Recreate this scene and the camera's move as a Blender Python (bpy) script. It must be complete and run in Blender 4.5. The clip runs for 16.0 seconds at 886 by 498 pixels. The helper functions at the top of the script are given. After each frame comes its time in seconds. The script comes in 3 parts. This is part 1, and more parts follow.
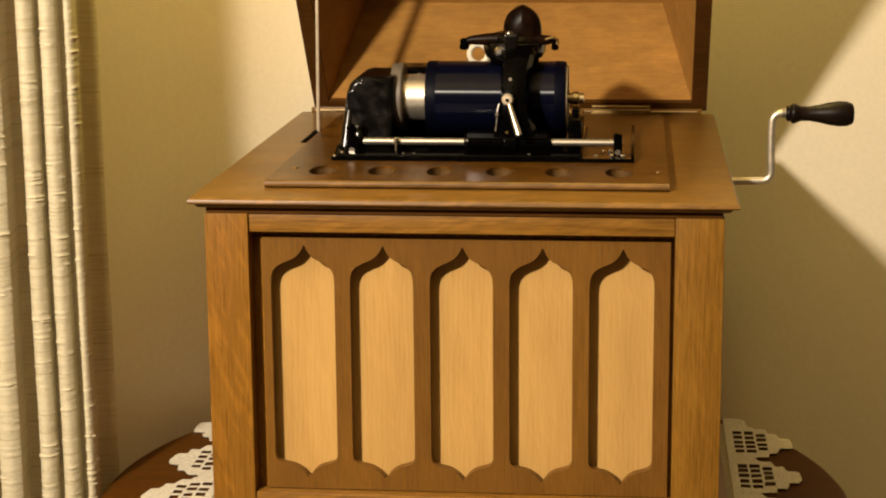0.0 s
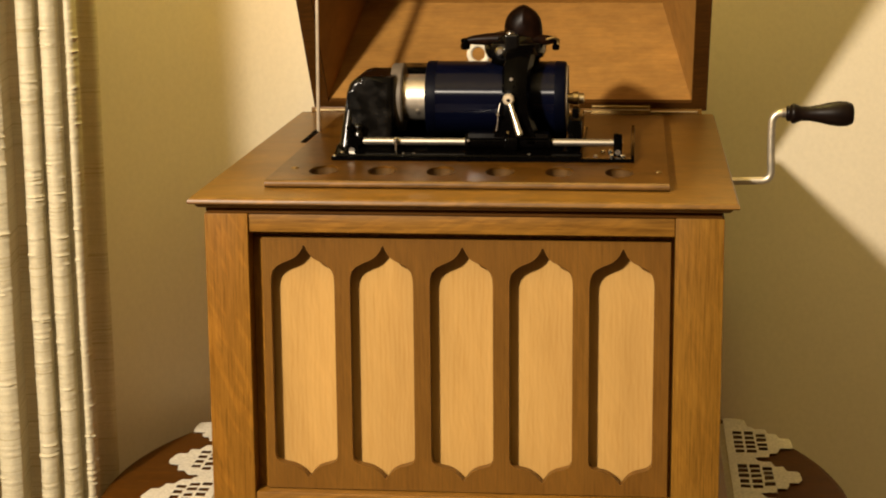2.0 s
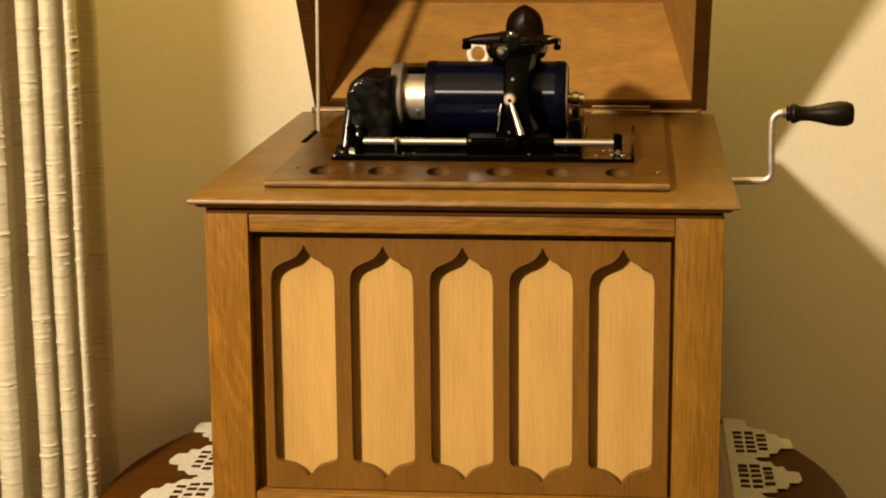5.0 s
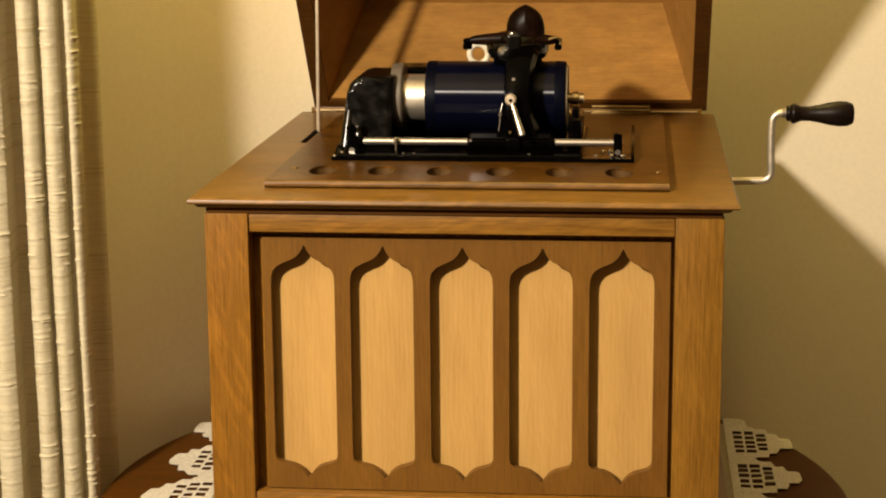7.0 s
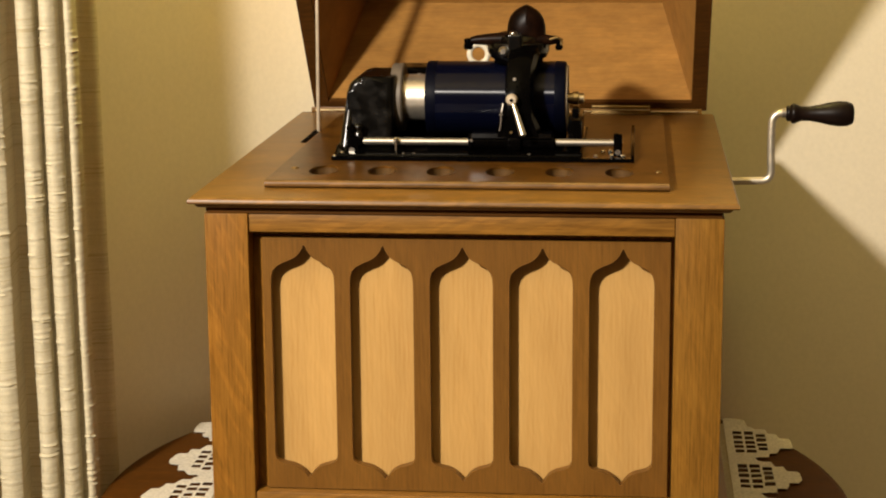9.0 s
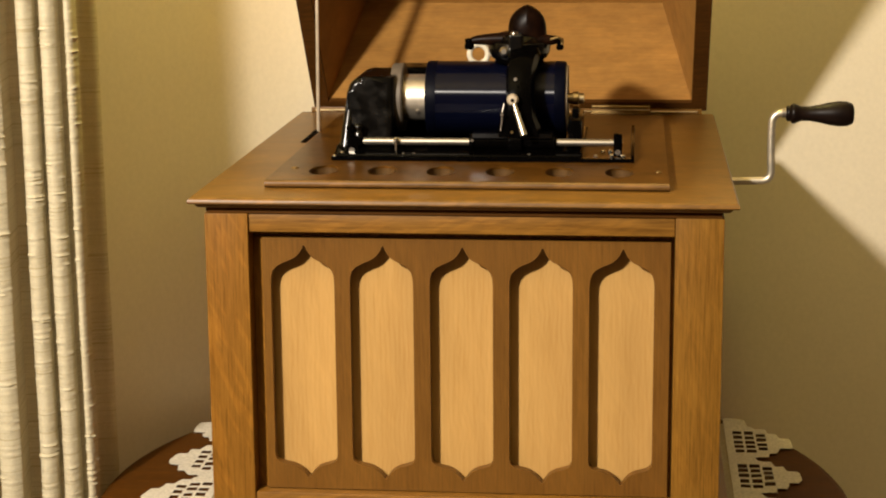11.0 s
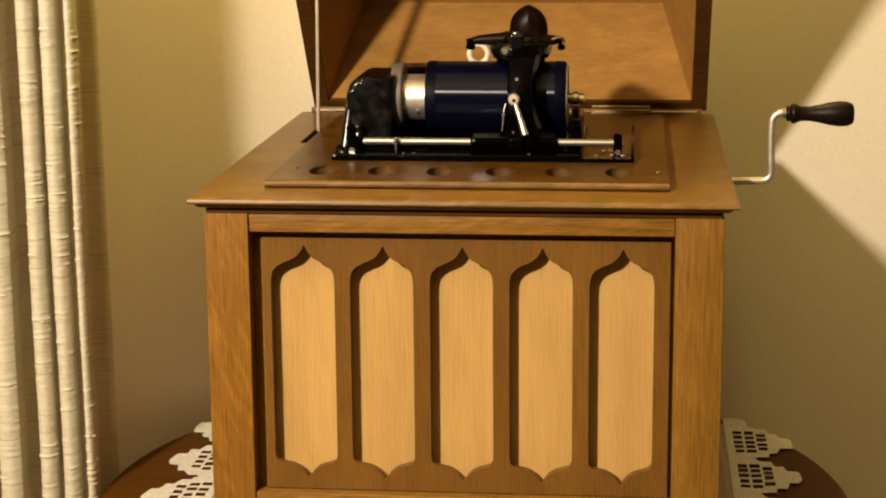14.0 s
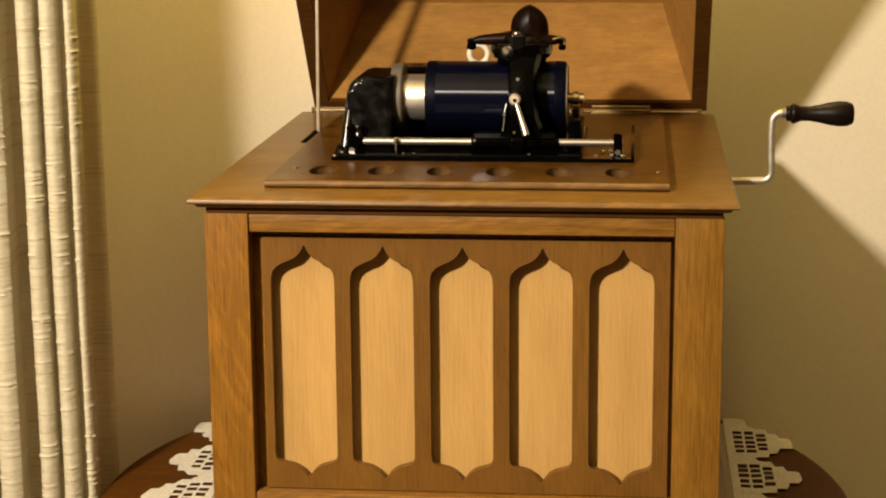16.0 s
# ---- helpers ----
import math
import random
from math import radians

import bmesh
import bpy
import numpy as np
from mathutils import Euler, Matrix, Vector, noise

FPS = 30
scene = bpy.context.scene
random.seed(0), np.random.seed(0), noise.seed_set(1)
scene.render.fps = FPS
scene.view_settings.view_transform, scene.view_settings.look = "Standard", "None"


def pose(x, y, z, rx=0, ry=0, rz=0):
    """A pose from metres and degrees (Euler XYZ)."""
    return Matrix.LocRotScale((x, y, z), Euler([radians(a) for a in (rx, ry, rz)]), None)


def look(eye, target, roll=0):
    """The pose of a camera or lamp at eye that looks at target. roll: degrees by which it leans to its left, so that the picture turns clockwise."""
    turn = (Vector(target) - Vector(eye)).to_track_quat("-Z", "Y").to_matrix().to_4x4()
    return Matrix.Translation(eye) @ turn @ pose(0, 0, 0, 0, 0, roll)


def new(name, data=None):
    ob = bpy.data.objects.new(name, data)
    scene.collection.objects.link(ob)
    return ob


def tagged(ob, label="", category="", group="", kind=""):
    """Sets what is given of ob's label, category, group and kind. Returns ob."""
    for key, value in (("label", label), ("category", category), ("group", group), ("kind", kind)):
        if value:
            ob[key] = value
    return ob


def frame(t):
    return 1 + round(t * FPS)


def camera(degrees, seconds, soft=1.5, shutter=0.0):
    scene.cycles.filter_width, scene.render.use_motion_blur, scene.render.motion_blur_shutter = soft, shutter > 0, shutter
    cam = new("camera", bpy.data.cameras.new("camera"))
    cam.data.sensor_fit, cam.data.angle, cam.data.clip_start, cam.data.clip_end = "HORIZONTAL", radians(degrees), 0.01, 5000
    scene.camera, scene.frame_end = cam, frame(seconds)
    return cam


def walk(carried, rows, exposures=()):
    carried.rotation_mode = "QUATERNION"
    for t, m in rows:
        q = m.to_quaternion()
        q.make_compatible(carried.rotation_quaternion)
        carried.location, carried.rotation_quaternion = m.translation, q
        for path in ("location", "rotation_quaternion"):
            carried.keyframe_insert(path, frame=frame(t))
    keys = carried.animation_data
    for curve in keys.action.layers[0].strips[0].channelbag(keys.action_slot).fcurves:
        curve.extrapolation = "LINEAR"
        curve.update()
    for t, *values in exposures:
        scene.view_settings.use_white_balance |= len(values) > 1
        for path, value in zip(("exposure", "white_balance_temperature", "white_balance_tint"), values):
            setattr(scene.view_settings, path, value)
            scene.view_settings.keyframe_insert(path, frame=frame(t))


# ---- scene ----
cam = camera(26.79, 16.0, soft=2.0)
Z0 = 0.992          # height of the cabinet's deck over the floor; y = 0 is the deck's front edge
EYE = Vector((0.1176, -1.2262, Z0 + 0.2265))
AIM = EYE + Vector((-math.sin(0.1047) * math.cos(0.2078), math.cos(0.1047) * math.cos(0.2078), -math.sin(0.2078)))
walk(cam, [(0.0, look(EYE, AIM, -0.476)), (16.0, look(EYE, AIM, -0.476))], 
     # the clip's white balance drifts a little
     exposures=[(t, 0.0, kelvin, 10.0) for t, kelvin in ((0.0, 6650), (1.5, 6600), (3.0, 7050), (4.0, 7150), (6.5, 6850), (7.5, 6450), (9.0, 6100), (11.5, 6250), (12.5, 6600), (14.0, 6550), (16.0, 6450))])

# ---- light: one warm lamp in front, a dimmer warm lamp above, by the wall, dim warm surroundings ----
world = bpy.data.worlds.new("world")
scene.world = world
world.use_nodes = True
world.node_tree.nodes["Background"].inputs[0].default_value = (1.0, 0.72, 0.42, 1)
world.node_tree.nodes["Background"].inputs[1].default_value = 0.007

LAMP = Vector((-0.667, -1.336, Z0 + 0.785))
bulb = bpy.data.lights.new("lamp_bulb", "POINT")
bulb.energy, bulb.color, bulb.shadow_soft_size = 216.0, (1.0, 0.875, 0.715), 0.048
new("lamp_bulb", bulb).location = LAMP
glow = bpy.data.lights.new("wall_lamp", "POINT")
glow.energy, glow.color, glow.shadow_soft_size = 20.5, (1.0, 0.81, 0.24), 0.06
new("wall_lamp", glow).location = (0.03, 0.335, Z0 + 0.85)


# ---- materials ----
def mat(name):
    m = bpy.data.materials.new(name)
    m.use_nodes = True
    return m, m.node_tree.nodes, m.node_tree.links, m.node_tree.nodes["Principled BSDF"]


def noise_node(n, l, scale, stretch=(1, 1, 1), detail=4.0, rough=0.55, random_shift=False, slant=0.0):
    co = n.new("ShaderNodeTexCoord")
    mp = n.new("ShaderNodeMapping")
    mp.inputs["Scale"].default_value = stretch
    turn = n.new("ShaderNodeMapping")
    turn.inputs["Rotation"].default_value = (0.0, radians(slant), 0.0)
    l.new(co.outputs["Object"], turn.inputs["Vector"])
    l.new(turn.outputs["Vector"], mp.inputs["Vector"])
    if random_shift:
        info = n.new("ShaderNodeObjectInfo")
        mul = n.new("ShaderNodeMath")
        mul.operation = "MULTIPLY"
        mul.inputs[1].default_value = 7.0
        l.new(info.outputs["Random"], mul.inputs[0])
        l.new(mul.outputs[0], mp.inputs["Location"])
    tx = n.new("ShaderNodeTexNoise")
    tx.inputs["Scale"].default_value, tx.inputs["Detail"].default_value, tx.inputs["Roughness"].default_value = scale, detail, rough
    l.new(mp.outputs["Vector"], tx.inputs["Vector"])
    return tx


def ramp(n, l, src, stops):
    r = n.new("ShaderNodeValToRGB")
    while len(r.color_ramp.elements) < len(stops):
        r.color_ramp.elements.new(0.5)
    for e, (p, c) in zip(r.color_ramp.elements, stops):
        e.position, e.color = p, (*c, 1)
    l.new(src, r.inputs[0])
    return r


def mixed(n, l, a, b, fac, mode="MULTIPLY"):
    mx = n.new("ShaderNodeMix")
    mx.data_type, mx.blend_type = "RGBA", mode
    if isinstance(fac, float):
        mx.inputs[0].default_value = fac
    else:
        l.new(fac, mx.inputs[0])
    l.new(a, mx.inputs[6])
    l.new(b, mx.inputs[7])
    return mx.outputs[2]


def bumped(n, l, bsdf, src, strength, dist=0.001):
    b = n.new("ShaderNodeBump")
    b.inputs["Strength"].default_value, b.inputs["Distance"].default_value = strength, dist
    l.new(src, b.inputs["Height"])
    l.new(b.outputs[0], bsdf.inputs["Normal"])


def wood(name, axis, dark, light, rough=0.42, fine=640.0, fleck=0.4, gloss=0.28, curl=0.0, worn=0.0):
    """Oak: fine pores along the axis, broad tone bands, pale ray flecks across the grain."""
    m, n, l, b = mat(name)
    i = "xyz".index(axis)
    st = [1.0, 1.0, 1.0]
    st[i] = 0.040
    pores = noise_node(n, l, fine, tuple(st), 8.0, 0.75, True)
    st[i] = 0.18
    bands = noise_node(n, l, 26.0, tuple(st), 3.0, 0.5, True)
    ray_st = [1.0, 1.0, 1.0]
    ray_st[i] = 0.16
    rays = noise_node(n, l, 230.0, tuple(ray_st), 2.0, 0.4, True, 24.0)
    mid = tuple(0.5 * (a + c) for a, c in zip(dark, light))
    c1 = ramp(n, l, pores.outputs["Fac"], [(0.36, dark), (0.47, mid), (0.64, light)])
    c2 = ramp(n, l, bands.outputs["Fac"], [(0.25, (0.78, 0.75, 0.70)), (0.75, (1.08, 1.07, 1.05))])
    c3 = ramp(n, l, rays.outputs["Fac"], [(0.52, (1, 1, 1)), (0.62, (1.45, 1.40, 1.30))])
    c = mixed(n, l, c1.outputs[0], c2.outputs[0], 1.0)
    c = mixed(n, l, c, c3.outputs[0], fleck)
    if curl:
        co = n.new("ShaderNodeTexCoord")
        wv = n.new("ShaderNodeTexWave")
        wv.bands_direction = "X"
        wv.inputs["Scale"].default_value, wv.inputs["Distortion"].default_value, wv.inputs["Detail"].default_value, wv.inputs["Detail Scale"].default_value = 95.0, 9.0, 2.0, 0.35
        l.new(co.outputs["Object"], wv.inputs["Vector"])
        c = mixed(n, l, c, ramp(n, l, wv.outputs["Fac"], [(0.0, (0.90, 0.88, 0.82)), (0.6, (1, 1, 1))]).outputs[0], curl)
    if worn:
        blot_st = [1.0, 1.0, 1.0]
        blot_st[i] = 0.55
        blot = noise_node(n, l, 75.0, tuple(blot_st), 6.0, 0.65, True)
        c = mixed(n, l, c, ramp(n, l, blot.outputs["Fac"], [(0.34, (0.55, 0.50, 0.44)), (0.50, (1, 1, 1)), (0.66, (1.55, 1.50, 1.45))]).outputs[0], worn)
    l.new(c, b.inputs["Base Color"])
    r = n.new("ShaderNodeMapRange")
    r.inputs[3].default_value, r.inputs[4].default_value = rough - 0.08, rough + 0.12
    l.new(pores.outputs["Fac"], r.inputs[0])
    l.new(r.outputs[0], b.inputs["Roughness"])
    b.inputs["Specular IOR Level"].default_value = gloss
    bumped(n, l, b, pores.outputs["Fac"], 0.2, 0.0004)
    return m


def plain(name, color, rough, metal=0.0, vary=0.15, scale=60.0, bump=0.05, spec=0.5):
    m, n, l, b = mat(name)
    tx = noise_node(n, l, scale)
    big = noise_node(n, l, scale * 0.12)
    lo, hi = tuple(c * (1 - vary) for c in color), tuple(min(1, c * (1 + vary)) for c in color)
    c = mixed(n, l, ramp(n, l, tx.outputs["Fac"], [(0.3, lo), (0.7, hi)]).outputs[0],
              ramp(n, l, big.outputs["Fac"], [(0.3, (1 - vary * 0.5,) * 3), (0.7, (1, 1, 1))]).outputs[0], 1.0)
    l.new(c, b.inputs["Base Color"])
    r = n.new("ShaderNodeMapRange")
    r.inputs[3].default_value, r.inputs[4].default_value = max(0.02, rough * 0.75), rough * 1.25
    l.new(big.outputs["Fac"], r.inputs[0])
    l.new(r.outputs[0], b.inputs["Roughness"])
    b.inputs["Metallic"].default_value, b.inputs["Specular IOR Level"].default_value = metal, spec
    if bump:
        bumped(n, l, b, tx.outputs["Fac"], bump, 0.0008)
    return m


OAK_D, OAK_L = (0.108, 0.0455, 0.0052), (0.236, 0.112, 0.0160)
oak_x = wood("oak_along_x", "x", OAK_D, OAK_L)
oak_y = wood("oak_along_y", "y", OAK_D, OAK_L)
oak_z = wood("oak_upright", "z", (0.132, 0.0550, 0.0060), (0.240, 0.1110, 0.0150), fleck=0.5, gloss=0.14)
oak_plain = wood("oak_upright_plain", "z", (0.120, 0.0525, 0.0062), (0.236, 0.116, 0.0160), fine=560.0, fleck=0.2, gloss=0.14)
board_oak = wood("board_oak", "x", (0.042, 0.0175, 0.0022), (0.094, 0.0420, 0.0062), rough=0.28, gloss=0.13, worn=0.8)
deck_oak = wood("deck_oak", "x", (0.092, 0.0420, 0.0052), (0.185, 0.0900, 0.0130), rough=0.35, fleck=0.5, gloss=0.36, worn=0.34)
door_oak = wood("door_oak", "z", (0.108, 0.0465, 0.0056), (0.158, 0.0715, 0.0100), rough=0.4, fleck=0.15)
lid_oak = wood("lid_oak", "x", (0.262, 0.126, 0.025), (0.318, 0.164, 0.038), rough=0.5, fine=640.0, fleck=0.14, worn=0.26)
nosing_oak = wood("nosing_oak", "x", (0.075, 0.038, 0.0090), (0.170, 0.086, 0.0220), rough=0.42, fleck=0.3, gloss=0.28, worn=0.5)
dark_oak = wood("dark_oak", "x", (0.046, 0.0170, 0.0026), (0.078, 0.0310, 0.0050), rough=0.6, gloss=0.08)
pale_maple = wood("pale_maple", "z", (0.425, 0.243, 0.070), (0.480, 0.290, 0.092), rough=0.5, fine=600.0, fleck=0.06, curl=0.4)
mahogany = wood("mahogany", "x", (0.054, 0.0190, 0.0024), (0.088, 0.0335, 0.0046), rough=0.46, gloss=0.035)
well_wood = wood("well_wood", "x", (0.038, 0.019, 0.0045), (0.080, 0.041, 0.0105), rough=0.75, gloss=0.2)
iron = plain("black_japanned_iron", (0.0012, 0.0010, 0.0009), 0.12, 0.0, 0.3, 90.0, 0.03, 0.035)
sooty, _n, _l, _b = mat("worn_black_iron")
_tx = noise_node(_n, _l, 95.0, (1, 1, 1), 5.0, 0.6)
_l.new(ramp(_n, _l, _tx.outputs["Fac"], [(0.42, (0.0016, 0.0014, 0.0012)), (0.60, (0.0050, 0.0042, 0.0033)), (0.74, (0.013, 0.011, 0.008))]).outputs[0], _b.inputs["Base Color"])
_l.new(ramp(_n, _l, _tx.outputs["Fac"], [(0.40, (0.15, 0.15, 0.15)), (0.65, (0.28, 0.28, 0.28))]).outputs[0], _b.inputs["Roughness"])
_b.inputs["Specular IOR Level"].default_value = 0.20
nickel = plain("nickel", (0.70, 0.64, 0.54), 0.28, 1.0, 0.12, 120.0, 0.04)
bright_nickel = plain("bright_nickel", (0.66, 0.59, 0.48), 0.38, 0.9, 0.12, 140.0, 0.06)
rod_steel = plain("rod_steel", (0.38, 0.34, 0.275), 0.46, 1.0, 0.12, 120.0, 0.04)
steel = plain("dull_steel", (0.40, 0.35, 0.29), 0.42, 0.9, 0.15, 140.0, 0.06)
grey_iron = plain("grey_iron", (0.115, 0.092, 0.068), 0.6, 0.15, 0.12, 160.0, 0.06)
brass = plain("tarnished_brass", (0.36, 0.24, 0.09), 0.4, 1.0, 0.3, 120.0, 0.1)
brass_bright = plain("bright_brass", (0.62, 0.50, 0.30), 0.35, 1.0, 0.2, 150.0, 0.05)
horn_mat = plain("red_brown_japan", (0.0090, 0.0034, 0.0016), 0.36, 0.0, 0.8, 130.0, 0.05, 0.06)
gloss_japan = plain("glossy_black_japan", (0.0015, 0.0012, 0.0010), 0.20, 0.0, 0.3, 90.0, 0.12, 0.55)
ebony = plain("black_wood", (0.008, 0.0042, 0.0030), 0.34, 0.0, 0.4, 80.0, 0.08, 0.14)
slot_dark = plain("slot_dark", (0.004, 0.002, 0.001), 0.95, 0.0, 0.2, 80.0, 0.0, 0.03)
crank_metal = plain("worn_nickel", (0.62, 0.55, 0.42), 0.38, 0.8, 0.15, 90.0, 0.08)
pale_steel = plain("rubbed_steel", (0.50, 0.41, 0.29), 0.45, 0.25, 0.15, 120.0, 0.05)
ivory = plain("ivory_white", (0.62, 0.56, 0.44), 0.4, 0.0, 0.08, 200.0, 0.03)
plaster = plain("plaster_ring", (0.55, 0.46, 0.34), 0.7, 0.0, 0.2, 200.0, 0.1)
linen = plain("linen", (0.36, 0.31, 0.21), 0.9, 0.0, 0.15, 500.0, 0.4, 0.2)
lace_mat = plain("lace_thread", (0.60, 0.56, 0.47), 0.9, 0.0, 0.22, 420.0, 0.5, 0.2)
wall_mat = plain("wall_paint", (0.74, 0.645, 0.480), 0.75, 0.0, 0.03, 220.0, 0.12, 0.25)
room_mat = plain("brown_wallpaper", (0.14, 0.095, 0.05), 0.85, 0.0, 0.1, 60.0, 0.1, 0.2)
ceiling_mat = plain("ceiling_paint", (0.42, 0.35, 0.20), 0.9, 0.0, 0.03, 100.0, 0.1, 0.2)
floor_mat = plain("carpet", (0.08, 0.055, 0.035), 0.95, 0.0, 0.3, 300.0, 0.6, 0.1)


def record_material(name, grooved):
    """Blue celluloid; fine grooves round the axis spread highlights along it."""
    m, n, l, b = mat(name)
    tx = noise_node(n, l, 40.0, (0.3, 1, 1))
    c = ramp(n, l, tx.outputs["Fac"], [(0.3, (0.0012, 0.0016, 0.0058)), (0.7, (0.0018, 0.0026, 0.0095))])
    l.new(c.outputs[0], b.inputs["Base Color"])
    b.inputs["Roughness"].default_value = 0.45
    b.inputs["Specular IOR Level"].default_value = 0.05
    if not grooved:
        c.color_ramp.elements[0].color, c.color_ramp.elements[1].color = (0.0008, 0.0011, 0.0040, 1), (0.0012, 0.0017, 0.0062, 1)
        return m
    b.inputs["Roughness"].default_value = 0.26
    b.inputs["Specular IOR Level"].default_value = 0.20
    b.inputs["Anisotropic"].default_value = 1.0
    b.inputs["Anisotropic Rotation"].default_value = 0.25
    tg = n.new("ShaderNodeTangent")
    tg.direction_type, tg.axis = "RADIAL", "X"
    l.new(tg.outputs[0], b.inputs["Tangent"])
    return m


blue = record_material("grooved_blue_celluloid", True)
blue_plain = record_material("smooth_blue_celluloid", False)


def curtain_material():
    m, n, l, b = mat("slubbed_cream_cloth")
    slub = noise_node(n, l, 160.0, (0.10, 0.03, 2.2), 4.0, 0.6)
    fine = noise_node(n, l, 900.0, (1, 1, 1), 2.0)
    c = mixed(n, l, ramp(n, l, slub.outputs["Fac"], [(0.3, (0.62, 0.56, 0.385)), (0.6, (0.73, 0.67, 0.475))]).outputs[0],
              ramp(n, l, fine.outputs["Fac"], [(0.3, (0.85, 0.85, 0.85)), (0.7, (1, 1, 1))]).outputs[0], 1.0)
    thread = noise_node(n, l, 260.0, (0.05, 0.01, 2.6), 2.0, 0.5)
    c = mixed(n, l, c, ramp(n, l, thread.outputs["Fac"], [(0.33, (0.74, 0.70, 0.62)), (0.39, (1, 1, 1))]).outputs[0], 1.0)
    l.new(c, b.inputs["Base Color"])
    b.inputs["Roughness"].default_value, b.inputs["Specular IOR Level"].default_value = 0.95, 0.1
    bumped(n, l, b, slub.outputs["Fac"], 0.30, 0.0010)
    thin = n.new("ShaderNodeBsdfTranslucent")
    thin.inputs["Color"].default_value = (0.72, 0.49, 0.18, 1)
    both = n.new("ShaderNodeMixShader")
    both.inputs[0].default_value = 0.24
    l.new(b.outputs[0], both.inputs[1])
    l.new(thin.outputs[0], both.inputs[2])
    l.new(both.outputs[0], n["Material Output"].inputs["Surface"])
    return m


curtain_mat = curtain_material()

# ---- building helpers; all places are given from the deck's front middle (z = 0 on the deck) ----
BASE = {}


def thing(name, at, label, category, group="", kind=""):
    ob = new(name)
    ob.location = (at[0], at[1], at[2] + Z0)
    BASE[ob.name] = Vector(at)
    return tagged(ob, label, category, group, kind)


def part(name, bm, material, parent=None, label="", at=None, smooth=35.0):
    """Links a bmesh, given in deck coordinates, as one mesh under its parent; at is its origin."""
    base = BASE[parent.name] if parent else Vector((0, 0, -Z0))
    at = Vector(at) if at is not None else base.copy()
    bmesh.ops.translate(bm, vec=-at, verts=bm.verts)
    bmesh.ops.recalc_face_normals(bm, faces=bm.faces)
    me = bpy.data.meshes.new(name)
    bm.to_mesh(me)
    bm.free()
    me.materials.append(material)
    if smooth:
        me.shade_smooth()
        me.set_sharp_from_angle(angle=radians(smooth))
    ob = new(name, me)
    if smooth == 60.0:
        md = ob.modifiers.new("normals", "WEIGHTED_NORMAL")
        md.keep_sharp, md.weight = True, 100
    ob.parent = parent
    ob.location = at - base
    BASE[ob.name] = at
    if label:
        tagged(ob, label)
    return ob


def box(x0, x1, y0, y1, z0, z1, bevel=0.0015, seg=2):
    bm = bmesh.new()
    bmesh.ops.create_cube(bm, size=1.0)
    bmesh.ops.scale(bm, vec=(x1 - x0, y1 - y0, z1 - z0), verts=bm.verts)
    bmesh.ops.translate(bm, vec=((x0 + x1) / 2, (y0 + y1) / 2, (z0 + z1) / 2), verts=bm.verts)
    if bevel:
        bmesh.ops.bevel(bm, geom=bm.edges[:], offset=bevel, segments=seg, affect="EDGES", profile=0.6)
    return bm


def join(*bms):
    out = bms[0]
    for b in bms[1:]:
        me = bpy.data.meshes.new("tmp")
        b.to_mesh(me)
        b.free()
        out.from_mesh(me)
        bpy.data.meshes.remove(me)
    return out


def turned(profile, axis, origin, seg=40):
    """A solid of revolution: profile of (along, radius) about an axis 'x', 'y' or 'z' through origin."""
    bm = bmesh.new()
    rings = []
    for a, r in profile:
        ring = []
        for k in range(seg):
            c, s = r * math.cos(2 * math.pi * k / seg), r * math.sin(2 * math.pi * k / seg)
            v = {"x": (a, c, s), "y": (s, a, c), "z": (c, s, a)}[axis]
            ring.append(bm.verts.new(Vector(v) + Vector(origin)))
        rings.append(ring)
    for p, q in zip(rings, rings[1:]):
        for k in range(seg):
            bm.faces.new((p[k], p[(k + 1) % seg], q[(k + 1) % seg], q[k]))
    for ring, flip in ((rings[0], True), (rings[-1], False)):
        bm.faces.new(ring[::-1] if flip else ring)
    return bm


def tube(points, r, seg=14, radii=None):
    """A round rod along a line of points."""
    bm = bmesh.new()
    pts = [Vector(p) for p in points]
    rings, up = [], Vector((0.31, 0.2, 0.93))
    for i, p in enumerate(pts):
        d = (pts[min(i + 1, len(pts) - 1)] - pts[max(i - 1, 0)]).normalized()
        side = d.cross(up).normalized()
        up = side.cross(d).normalized()
        rr = radii[i] if radii else r
        rings.append([bm.verts.new(p + rr * (math.cos(2 * math.pi * k / seg) * side + math.sin(2 * math.pi * k / seg) * up)) for k in range(seg)])
    for a, b in zip(rings, rings[1:]):
        for k in range(seg):
            bm.faces.new((a[k], a[(k + 1) % seg], b[(k + 1) % seg], b[k]))
    bm.faces.new(rings[0][::-1])
    bm.faces.new(rings[-1])
    return bm


def bend(points, r, n=8):
    """Rounds the corners of a line of points with radius r."""
    pts = [Vector(p) for p in points]
    out = [pts[0]]
    for a, b, c in zip(pts, pts[1:], pts[2:]):
        p, q = b + (a - b).normalized() * r, b + (c - b).normalized() * r
        for k in range(n + 1):
            t = k / n
            out.append((1 - t) ** 2 * p + 2 * t * (1 - t) * b + t * t * q)
    out.append(pts[-1])
    return out


